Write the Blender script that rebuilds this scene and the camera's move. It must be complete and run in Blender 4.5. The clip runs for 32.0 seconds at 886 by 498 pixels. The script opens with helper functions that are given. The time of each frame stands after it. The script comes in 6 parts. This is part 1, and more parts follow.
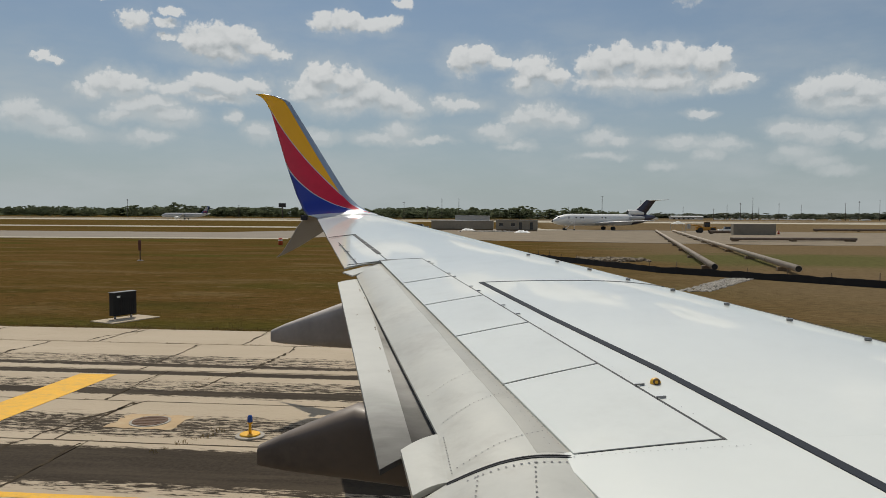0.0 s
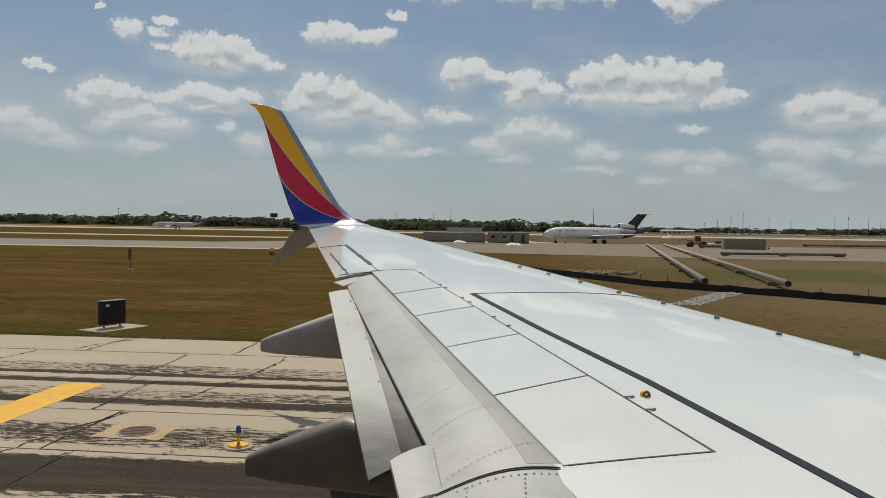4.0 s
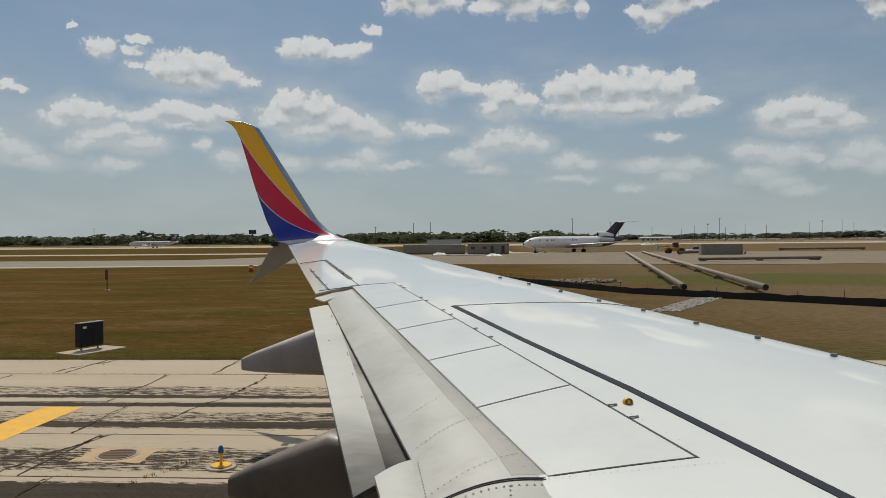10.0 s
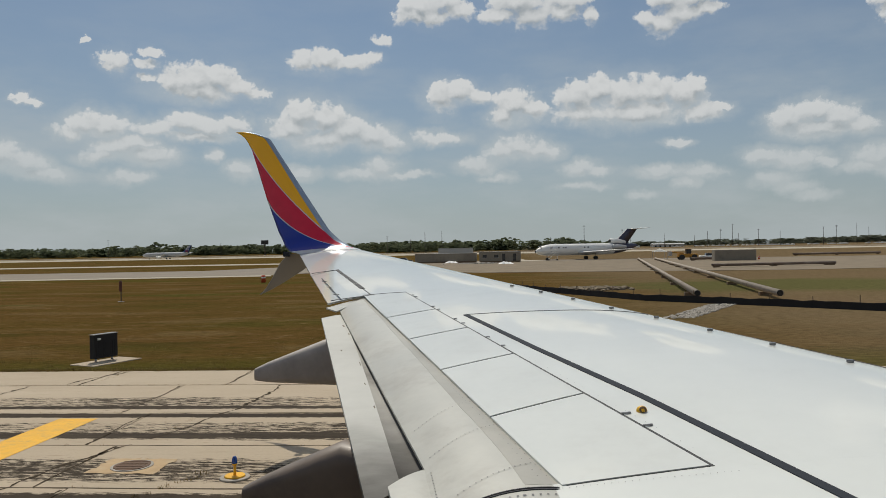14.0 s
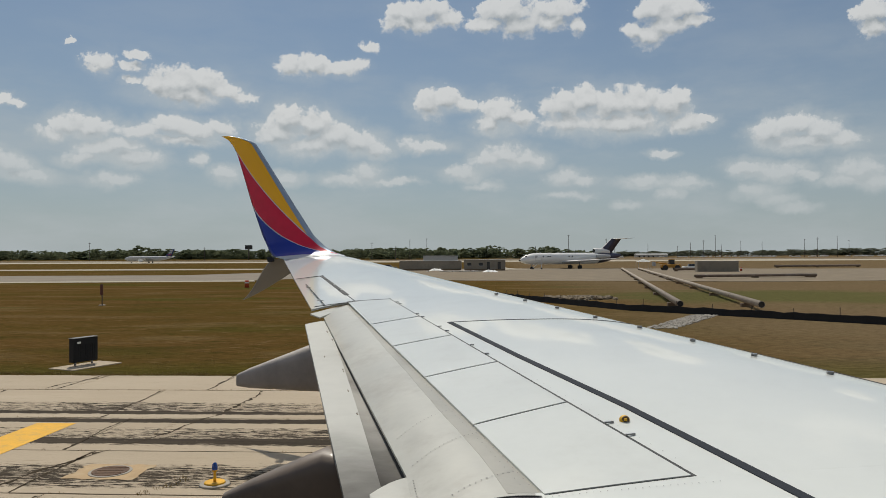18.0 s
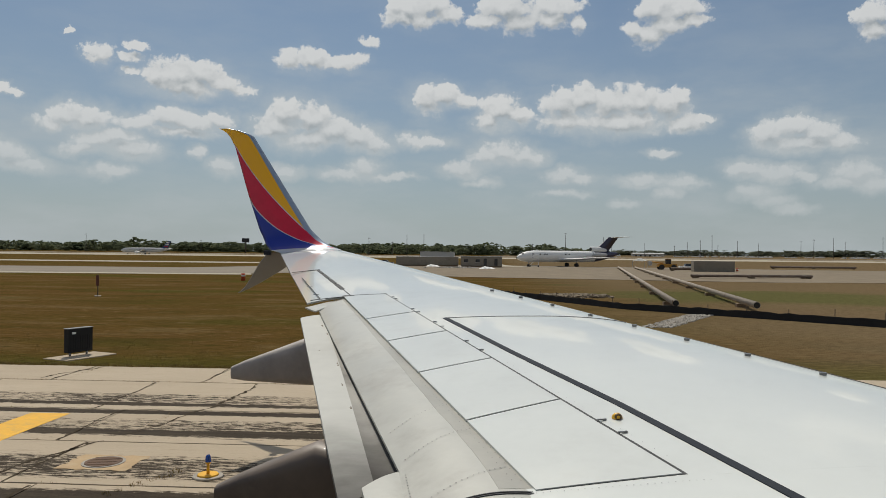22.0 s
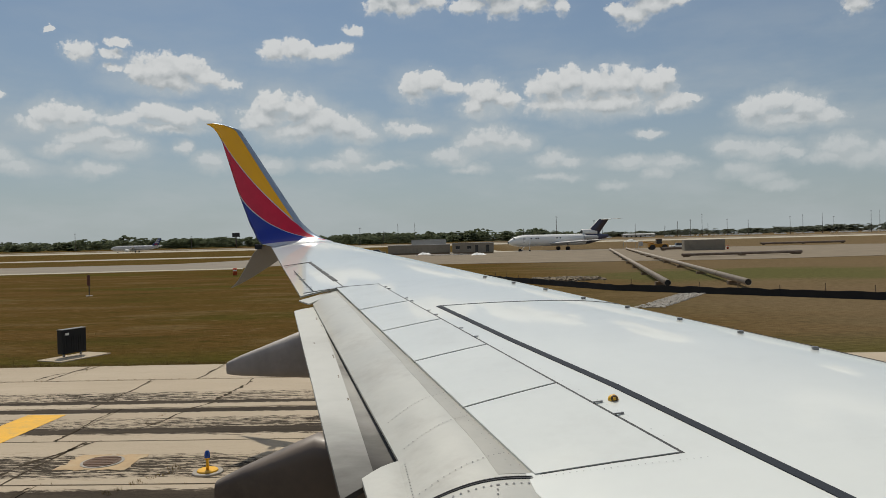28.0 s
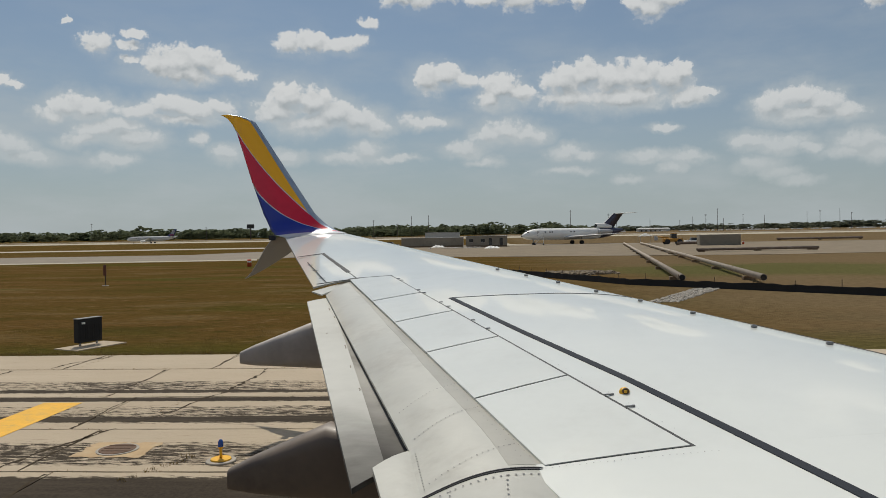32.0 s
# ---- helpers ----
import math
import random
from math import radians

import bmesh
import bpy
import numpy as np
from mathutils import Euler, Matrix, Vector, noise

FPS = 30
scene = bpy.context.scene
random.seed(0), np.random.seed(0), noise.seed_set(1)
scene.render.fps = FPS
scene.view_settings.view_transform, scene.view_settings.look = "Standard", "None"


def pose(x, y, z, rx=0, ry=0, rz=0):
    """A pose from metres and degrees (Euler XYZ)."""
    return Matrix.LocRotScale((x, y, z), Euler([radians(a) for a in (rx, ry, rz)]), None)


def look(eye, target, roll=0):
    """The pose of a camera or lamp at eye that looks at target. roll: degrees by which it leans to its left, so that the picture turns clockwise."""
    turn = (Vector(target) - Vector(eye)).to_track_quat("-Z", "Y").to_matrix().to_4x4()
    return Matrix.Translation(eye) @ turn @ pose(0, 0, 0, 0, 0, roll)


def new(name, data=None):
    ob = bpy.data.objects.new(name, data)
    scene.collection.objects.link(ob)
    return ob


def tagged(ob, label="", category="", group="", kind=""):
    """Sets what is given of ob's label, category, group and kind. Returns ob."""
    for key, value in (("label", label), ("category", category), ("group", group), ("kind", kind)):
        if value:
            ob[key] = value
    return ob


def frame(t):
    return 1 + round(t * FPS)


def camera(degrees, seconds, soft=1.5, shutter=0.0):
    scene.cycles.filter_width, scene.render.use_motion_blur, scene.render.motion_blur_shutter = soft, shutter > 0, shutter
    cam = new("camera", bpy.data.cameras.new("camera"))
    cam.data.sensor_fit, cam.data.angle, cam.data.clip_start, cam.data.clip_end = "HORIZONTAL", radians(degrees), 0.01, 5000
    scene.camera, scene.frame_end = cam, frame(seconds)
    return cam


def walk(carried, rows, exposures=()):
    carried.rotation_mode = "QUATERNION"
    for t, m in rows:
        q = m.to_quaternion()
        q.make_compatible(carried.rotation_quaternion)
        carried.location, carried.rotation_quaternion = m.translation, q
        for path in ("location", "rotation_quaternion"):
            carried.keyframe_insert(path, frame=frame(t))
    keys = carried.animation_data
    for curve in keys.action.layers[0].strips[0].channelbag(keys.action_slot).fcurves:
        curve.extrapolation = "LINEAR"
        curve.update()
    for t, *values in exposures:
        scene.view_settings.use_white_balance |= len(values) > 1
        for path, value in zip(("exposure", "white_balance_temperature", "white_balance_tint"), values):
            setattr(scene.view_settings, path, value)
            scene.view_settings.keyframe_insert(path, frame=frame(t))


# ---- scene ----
# The camera looks out of a cabin window over the wing of an airliner on a taxiway.
# x points to the aircraft's nose, y outboard along the wing, z up; the pavement is z = 0.
cam = camera(61.4, 32.0, soft=0.75)

# seconds, x, y, z, yaw to the left, pitch, roll
PATH = [
    (0, -0.000, -0.000, 3.751, 5.60, -2.56, 0.32), (0.5, 0.002, -0.003, 3.747, 5.56, -2.31, 0.27), (1, 0.004, -0.004, 3.746, 5.46, -2.24, 0.25), (1.5, 0.004, -0.006, 3.746, 5.36, -2.11, 0.42),
    (2, 0.005, -0.005, 3.744, 5.31, -1.83, 0.51), (2.5, 0.002, -0.002, 3.747, 5.25, -2.03, 0.62), (3, -0.002, -0.000, 3.747, 5.13, -1.71, 0.80), (3.5, -0.000, -0.001, 3.744, 5.06, -1.69, 0.89),
    (5.5, 0.002, -0.005, 3.744, 4.49, -1.48, 0.56), (6, 0.004, -0.004, 3.747, 4.44, -1.52, 0.46), (6.5, 0.004, -0.003, 3.748, 4.43, -1.61, 0.61), (7, 0.005, -0.005, 3.745, 4.43, -1.39, 0.53),
    (7.5, 0.005, -0.005, 3.746, 4.44, -1.38, 0.55), (8, 0.010, -0.008, 3.743, 4.43, -1.07, 0.07), (8.5, 0.006, -0.003, 3.747, 4.29, -1.20, 0.11), (9, 0.003, -0.003, 3.749, 4.02, -1.02, -0.08),
    (9.5, 0.001, -0.003, 3.750, 3.71, -0.82, -0.22), (10, 0.005, -0.005, 3.748, 3.45, -0.70, -0.51), (10.5, 0.005, -0.004, 3.746, 3.25, -0.49, -0.48), (11, 0.004, -0.003, 3.748, 3.24, -0.37, -0.55),
    (11.5, 0.005, -0.003, 3.751, 3.35, -0.31, -0.62), (12, 0.005, -0.003, 3.750, 3.66, -0.21, -0.59), (12.5, 0.005, -0.003, 3.748, 3.86, -0.13, -0.89), (13, 0.010, -0.005, 3.747, 4.17, -0.06, -1.05),
    (13.5, 0.008, -0.004, 3.750, 4.35, -0.06, -1.07), (15.5, 0.007, -0.003, 3.750, 3.87, 0.18, -0.82), (16, 0.005, -0.002, 3.750, 3.55, 0.21, -0.59), (16.5, 0.004, -0.001, 3.750, 3.32, 0.19, -0.52),
    (17, 0.005, -0.001, 3.748, 3.23, 0.38, -0.22), (17.5, 0.002, -0.001, 3.752, 3.18, 0.23, -0.24), (18, 0.004, -0.002, 3.749, 3.16, 0.53, -0.30), (18.5, 0.005, -0.003, 3.749, 3.24, 0.35, -0.26),
    (19, 0.006, -0.005, 3.747, 3.29, 0.47, -0.23), (19.5, 0.002, -0.001, 3.749, 3.20, 0.30, 0.17), (20, 0.004, -0.005, 3.750, 3.11, 0.38, 0.04), (20.5, 0.006, -0.006, 3.750, 3.12, 0.24, 0.26),
    (21, 0.004, -0.004, 3.749, 3.02, 0.18, 0.48), (21.5, 0.009, -0.006, 3.745, 3.00, 0.29, 0.41), (22, 0.011, -0.005, 3.745, 2.93, 0.23, 0.58), (22.5, 0.008, -0.005, 3.746, 2.74, 0.25, 0.59),
    (23, 0.010, -0.007, 3.745, 2.62, 0.21, 0.45), (23.5, 0.009, -0.008, 3.746, 2.36, 0.18, 0.20), (24, 0.004, -0.004, 3.746, 2.14, 0.19, 0.11), (24.5, 0.006, -0.006, 3.748, 2.03, 0.20, -0.49),
    (25, 0.007, -0.004, 3.750, 2.03, 0.13, -0.75), (25.5, 0.007, -0.005, 3.751, 2.10, 0.00, -0.90), (27.5, 0.009, -0.005, 3.751, 2.20, -0.48, -1.44), (28, 0.010, -0.006, 3.751, 2.28, -0.73, -1.41),
    (28.5, 0.010, -0.004, 3.749, 2.47, -0.91, -1.26), (29, 0.008, -0.002, 3.748, 2.70, -1.18, -1.24), (29.5, 0.010, -0.004, 3.747, 2.94, -1.28, -0.93), (30, 0.015, -0.008, 3.744, 3.11, -1.07, -1.25),
    (30.5, 0.009, -0.004, 3.750, 3.20, -1.79, -0.82), (31, 0.016, -0.010, 3.744, 3.22, -1.22, -1.03), (31.5, 0.021, -0.010, 3.742, 3.33, -1.49, -1.01), (32, 0.018, -0.009, 3.741, 3.33, -1.25, -0.99),
]

walk(cam, [(t, pose(x, y, z, 90 + pitch, 0, yaw) @ pose(0, 0, 0, 0, 0, roll)) for t, x, y, z, yaw, pitch, roll in PATH],
     exposures=[(0.0, 0.0), (32.0, 0.0)])

# ---- sky and sun ----
SUN_WAY = Vector((1.34, -3.74, -6.42)).normalized()
sun_data = bpy.data.lights.new("sun", "SUN")
sun_data.energy, sun_data.angle, sun_data.color = 3.06, radians(0.53), (1.0, 0.94, 0.82)
sun_ob = new("sun", sun_data)
sun_ob.matrix_world = look((0, 0, 60), Vector((0, 0, 60)) + SUN_WAY)

# cumulus puffs: azimuth and elevation in degrees, half width, half height
HIGH_CLOUDS = [
    (-6.5, 17.4, 1.5, 0.62), (-4.8, 17.3, 1.7, 0.63), (-2.6, 17.6, 1.3, 0.62), (0.4, 17.3, 1.7, 0.62), (2.6, 17.1, 2.0, 0.93), (5.1, 17.3, 1.9, 0.70), (7.2, 16.9, 0.7, 0.62), (11.3, 16.4, 0.9, 0.69),
    (12.3, 15.9, 1.2, 0.92), (13.7, 16.5, 1.6, 0.75), (15.3, 16.7, 1.4, 0.52), (27.0, 14.9, 1.0, 0.83), (-6.0, 18.1, 1.7, 0.77), (-3.9, 18.2, 1.9, 0.85), (1.7, 18.1, 2.6, 0.92), (5.6, 18.0, 2.1, 0.84),
    (12.9, 17.5, 1.7, 0.90), (14.9, 17.5, 1.5, 0.81), (27.0, 15.8, 1.3, 0.75),
]
SCATTERED_CLOUDS = [
    (-27.8, 13.5, 0.9, 0.67), (-28.3, 13.1, 0.5, 0.37), (-25.3, 14.1, 0.7, 0.34), (-25.8, 13.3, 0.9, 0.30), (-25.7, 12.4, 0.5, 0.23), (-29.8, 14.6, 0.3, 0.18), (-22.6, 12.5, 2.0, 1.20), (-20.9, 12.6, 1.4, 1.05),
    (-22.3, 11.7, 2.4, 0.86), (-19.5, 12.0, 1.2, 0.63), (-18.3, 11.6, 1.1, 0.36), (-24.0, 12.3, 0.8, 0.85), (-14.6, 14.1, 1.0, 0.67), (-13.1, 14.1, 1.4, 0.84), (-11.2, 14.0, 1.4, 0.48), (-9.5, 14.4, 0.9, 0.44),
    (-8.6, 15.6, 1.1, 0.36), (-33.7, 10.5, 0.5, 0.29), (-33.0, 10.2, 0.5, 0.15),
]
PEAKED_CLOUDS = [
    (-14.7, 10.3, 1.4, 1.06), (-15.5, 9.3, 1.7, 0.98), (-13.2, 9.8, 1.9, 1.07), (-16.3, 8.9, 1.2, 0.57), (-11.3, 9.0, 2.0, 0.92), (-9.6, 8.6, 1.7, 0.84), (-13.0, 8.4, 2.5, 0.75), (-8.3, 8.1, 1.0, 0.51),
    (-4.2, 11.5, 1.3, 1.07), (-2.9, 11.8, 1.3, 0.82), (-1.4, 11.5, 1.2, 0.41), (1.4, 10.7, 1.6, 1.16), (0.4, 10.0, 1.3, 0.67), (2.7, 10.4, 1.3, 0.66), (-9.0, 6.4, 1.3, 0.68), (-10.5, 5.9, 1.5, 0.34),
    (-7.0, 5.7, 1.9, 0.21), (-4.6, 8.4, 1.7, 0.38),
]
BROAD_CLOUDS = [
    (6.1, 11.1, 1.7, 1.18), (7.6, 11.4, 1.7, 1.01), (9.7, 11.1, 1.8, 1.25), (11.7, 11.2, 1.8, 1.08), (13.7, 10.7, 1.6, 1.03), (14.6, 11.3, 0.6, 0.75), (10.5, 9.7, 3.2, 0.81), (6.3, 9.9, 1.9, 0.74),
    (14.9, 9.6, 1.8, 0.56), (16.4, 9.8, 0.8, 0.24), (20.7, 8.4, 1.4, 0.85), (22.3, 8.9, 1.3, 0.68), (23.7, 8.5, 1.4, 0.68), (25.0, 7.8, 1.2, 0.60), (22.6, 7.8, 2.4, 0.61),
]
LEFT_CLOUDS = [
    (-29.7, 9.1, 1.4, 0.68), (-28.4, 9.0, 1.3, 0.69), (-30.9, 8.5, 0.8, 0.38), (-25.3, 8.9, 1.7, 0.47), (-23.1, 9.3, 1.7, 0.71), (-21.5, 9.1, 2.0, 0.64), (-19.7, 9.5, 1.0, 0.56), (-22.3, 8.4, 2.4, 0.32),
    (-27.9, 7.5, 1.6, 0.70), (-29.0, 6.9, 1.2, 0.38), (-25.4, 7.0, 1.9, 0.55), (-26.8, 7.9, 1.5, 0.47), (-33.4, 6.3, 1.2, 0.67), (-32.4, 5.6, 1.5, 0.37), (-35.0, 6.7, 1.3, 0.80), (-26.9, 5.5, 1.4, 0.35),
    (-21.3, 7.0, 0.5, 0.36), (-19.2, 6.2, 1.1, 0.49), (-15.1, 5.9, 1.1, 0.34),
]
LOW_CLOUDS = [
    (1.6, 7.7, 1.7, 0.76), (3.3, 7.4, 1.4, 0.59), (0.3, 7.2, 1.3, 0.59), (-1.6, 6.4, 1.3, 0.51), (-0.1, 5.4, 1.1, 0.21), (6.1, 5.9, 1.3, 0.46), (7.6, 5.6, 0.8, 0.29), (12.1, 5.4, 1.8, 0.29),
    (14.7, 5.3, 1.6, 0.29), (13.2, 7.4, 1.0, 0.24), (19.2, 6.1, 1.5, 0.55), (21.2, 5.8, 1.6, 0.47), (23.0, 5.4, 0.8, 0.27), (19.4, 4.5, 1.3, 0.48), (20.7, 3.9, 1.0, 0.31), (22.3, 3.3, 1.0, 0.23),
    (26.0, 5.6, 1.4, 0.67), (25.4, 4.9, 1.5, 0.38), (27.0, 4.8, 1.0, 0.52), (10.6, 3.8, 0.8, 0.21), (13.9, 4.5, 0.6, 0.25), (6.3, 4.5, 1.7, 0.17), (28.6, 5.0, 1.2, 0.73),
]


def link(tree, a, b):
    tree.links.new(a, b)


def math_node(tree, op, a, b=None, c=None, clamp=False):
    n = tree.nodes.new("ShaderNodeMath")
    n.operation, n.use_clamp = op, clamp
    for i, v in enumerate((a, b, c)):
        if v is None:
            continue
        if isinstance(v, (int, float)):
            n.inputs[i].default_value = v
        else:
            link(tree, v, n.inputs[i])
    return n.outputs[0]


def vec_node(tree, op, a, b=None, c=None):
    n = tree.nodes.new("ShaderNodeVectorMath")
    n.operation = op
    for i, v in enumerate((a, b, c)):
        if v is None:
            continue
        if isinstance(v, (tuple, list)):
            n.inputs[i].default_value = v
        else:
            link(tree, v, n.inputs[i])
    return n.outputs["Value"] if op in ("LENGTH", "DOT_PRODUCT", "DISTANCE") else n.outputs["Vector"]


def mix_node(tree, fac, a, b, blend="MIX"):
    n = tree.nodes.new("ShaderNodeMix")
    n.data_type, n.blend_type, n.clamp_factor = "RGBA", blend, True
    for sock, v in ((n.inputs[0], fac), (n.inputs[6], a), (n.inputs[7], b)):
        if isinstance(v, (int, float)):
            sock.default_value = v
        elif isinstance(v, (tuple, list)):
            sock.default_value = (*v[:3], 1.0)
        else:
            link(tree, v, sock)
    return n.outputs[2]


def noise_node(tree, vec, scale, detail=4.0, rough=0.55, distort=0.0):
    n = tree.nodes.new("ShaderNodeTexNoise")
    n.inputs["Scale"].default_value, n.inputs["Detail"].default_value = scale, detail
    n.inputs["Roughness"].default_value, n.inputs["Distortion"].default_value = rough, distort
    if vec is not None:
        link(tree, vec, n.inputs["Vector"])
    return n


def ramp_node(tree, fac, stops, mode="LINEAR"):
    n = tree.nodes.new("ShaderNodeValToRGB")
    n.color_ramp.interpolation = mode
    el = n.color_ramp.elements
    while len(el) < len(stops):
        el.new(0.5)
    for e, (p, c) in zip(el, stops):
        e.position = p
        e.color = (c, c, c, 1) if isinstance(c, (int, float)) else (*c[:3], 1)
    link(tree, fac, n.inputs[0])
    return n.outputs[0]


def map_node(tree, v, a, b, c=0.0, d=1.0, smooth=False):
    n = tree.nodes.new("ShaderNodeMapRange")
    n.clamp = True
    n.interpolation_type = "SMOOTHSTEP" if smooth else "LINEAR"
    link(tree, v, n.inputs[0])
    for i, x in enumerate((a, b, c, d)):
        n.inputs[1 + i].default_value = x
    return n.outputs[0]


def cloud_field():
    """How deep a way of the sky lies inside the nearest cumulus."""
    g = bpy.data.node_groups.new("cloud_field", "ShaderNodeTree")
    g.interface.new_socket("Place", in_out="INPUT", socket_type="NodeSocketVector")
    g.interface.new_socket("Depth", in_out="OUTPUT", socket_type="NodeSocketFloat")
    g.interface.new_socket("Form", in_out="OUTPUT", socket_type="NodeSocketFloat")
    g.interface.new_socket("Body", in_out="OUTPUT", socket_type="NodeSocketFloat")
    a, b = g.nodes.new("NodeGroupInput"), g.nodes.new("NodeGroupOutput")
    p0 = a.outputs[0]
    warp, curl = noise_node(g, p0, 0.55, 2.0, 0.5), noise_node(g, p0, 2.0, 3.0, 0.6)
    off = vec_node(g, "MULTIPLY", vec_node(g, "SUBTRACT", warp.outputs["Color"], (0.5, 0.5, 0.5)), (1.5, 1.0, 0.0))
    off = vec_node(g, "MULTIPLY_ADD", vec_node(g, "SUBTRACT", curl.outputs["Color"], (0.5, 0.5, 0.5)), (0.75, 0.55, 0.0), off)
    p = vec_node(g, "ADD", p0, off)
    best = None
    for x, y, w, h in HIGH_CLOUDS + SCATTERED_CLOUDS + PEAKED_CLOUDS + BROAD_CLOUDS + LEFT_CLOUDS + LOW_CLOUDS:
        w, h = w + 0.07, h + 0.07
        d = vec_node(g, "LENGTH", vec_node(g, "MULTIPLY_ADD", p, (1 / w, 1 / h, 0), (-x / w, -y / h, 0)))
        best = d if best is None else math_node(g, "SMOOTH_MIN", best, d, 0.18)
    body = math_node(g, "SUBTRACT", 1.08, best)

    def lobes(scale, gain):
        """Rounded billows."""
        v = g.nodes.new("ShaderNodeTexVoronoi")
        v.voronoi_dimensions, v.feature = "2D", "SMOOTH_F1"
        v.inputs["Scale"].default_value, v.inputs["Smoothness"].default_value = scale, 0.35
        link(g, vec_node(g, "MULTIPLY", p, (0.85, 1.05, 1.0)), v.inputs["Vector"])
        return math_node(g, "MULTIPLY", math_node(g, "SUBTRACT", 0.40, v.outputs["Distance"]), gain)
    wisps = noise_node(g, p0, 2.2, 6.0, 0.66)
    ragged = math_node(g, "MULTIPLY", math_node(g, "SUBTRACT", wisps.outputs["Fac"], 0.5), 0.95)
    form = math_node(g, "ADD", body, math_node(g, "ADD", lobes(0.85, 0.55), lobes(2.1, 0.30)))
    link(g, math_node(g, "ADD", form, ragged), b.inputs[0])
    link(g, math_node(g, "ADD", form, math_node(g, "MULTIPLY", ragged, 0.5)), b.inputs[1])
    link(g, body, b.inputs[2])
    return g


world = bpy.data.worlds.new("sky")
scene.world = world
world.use_nodes = True
wt = world.node_tree
wt.nodes.clear()
sky = wt.nodes.new("ShaderNodeTexSky")
sky.sky_type, sky.sun_disc = "NISHITA", False
sky.sun_elevation, sky.sun_rotation = radians(58), radians(-19.7)
sky.air_density, sky.dust_density, sky.ozone_density, sky.altitude = 1.0, 1.6, 1.5, 150
wco = wt.nodes.new("ShaderNodeTexCoord")
wxyz = wt.nodes.new("ShaderNodeSeparateXYZ")
link(wt, wco.outputs["Generated"], wxyz.inputs[0])
azim = math_node(wt, "MULTIPLY", math_node(wt, "ARCTAN2", wxyz.outputs[0], wxyz.outputs[1]), 57.2958)
elev = math_node(wt, "MULTIPLY", math_node(wt, "ARCSINE", wxyz.outputs[2]), 57.2958)
place = wt.nodes.new("ShaderNodeCombineXYZ")
link(wt, azim, place.inputs[0]), link(wt, elev, place.inputs[1])
field = cloud_field()
here, above = wt.nodes.new("ShaderNodeGroup"), wt.nodes.new("ShaderNodeGroup")
here.node_tree = above.node_tree = field
link(wt, place.outputs[0], here.inputs[0])
link(wt, vec_node(wt, "ADD", place.outputs[0], (-0.12, 0.62, 0)), above.inputs[0])
under = map_node(wt, math_node(wt, "SUBTRACT", above.outputs[2], here.outputs[2]), -0.35, 0.55, smooth=True)
blur = math_node(wt, "ADD", map_node(wt, under, 0.0, 1.0, 0.26, 0.75), map_node(wt, elev, 4.0, 10.5, 0.40, 0.0))
cover = math_node(wt, "DIVIDE", here.outputs[0], blur, clamp=True)
cover = math_node(wt, "SMOOTH_MIN", cover, 1.0, 0.25)
cover = math_node(wt, "MULTIPLY", cover, map_node(wt, elev, 3.5, 10.5, 0.10, 0.97))
deep = math_node(wt, "MULTIPLY", map_node(wt, here.outputs[2], 0.10, 0.70, smooth=True), map_node(wt, under, 0.0, 0.9, 0.10, 1.0))
billow = map_node(wt, math_node(wt, "SUBTRACT", here.outputs[1], above.outputs[1]), -0.45, 0.55, -0.20, 0.24)
lit = math_node(wt, "SUBTRACT", math_node(wt, "ADD", 0.80, billow), math_node(wt, "MULTIPLY", deep, 0.66), clamp=True)
# high thin veils
veil = noise_node(wt, vec_node(wt, "MULTIPLY", place.outputs[0], (0.07, 0.21, 0)), 1.0, 5.0, 0.58)
veil_c = math_node(wt, "MULTIPLY", map_node(wt, veil.outputs["Fac"], 0.40, 0.72, smooth=True), map_node(wt, elev, 6.0, 16.0, 0.6, 0.14))
SKY_GAIN = 0.056
blue = mix_node(wt, 1.0, sky.outputs[0], (SKY_GAIN * 0.68, SKY_GAIN * 0.885, SKY_GAIN * 1.04), "MULTIPLY")
low_air = math_node(wt, "POWER", 2.718, math_node(wt, "MULTIPLY", math_node(wt, "MAXIMUM", elev, 0.0), -0.078))
blue = mix_node(wt, math_node(wt, "MULTIPLY", low_air, 0.86), blue, (0.388, 0.436, 0.445))
blue = mix_node(wt, veil_c, blue, (0.42, 0.46, 0.475))
puff = mix_node(wt, lit, (0.33, 0.36, 0.375), (0.63, 0.64, 0.635))
mist = noise_node(wt, vec_node(wt, "MULTIPLY", place.outputs[0], (0.16, 0.30, 0)), 1.0, 4.0, 0.55)
mist = math_node(wt, "ADD", here.outputs[2], math_node(wt, "MULTIPLY", math_node(wt, "SUBTRACT", mist.outputs["Fac"], 0.5), 2.4))
mist = math_node(wt, "MULTIPLY", map_node(wt, mist, -0.9, 0.5, smooth=True), map_node(wt, elev, 9.5, 15.0, 0.62, 0.06))
blue = mix_node(wt, mist, blue, (0.47, 0.505, 0.51))
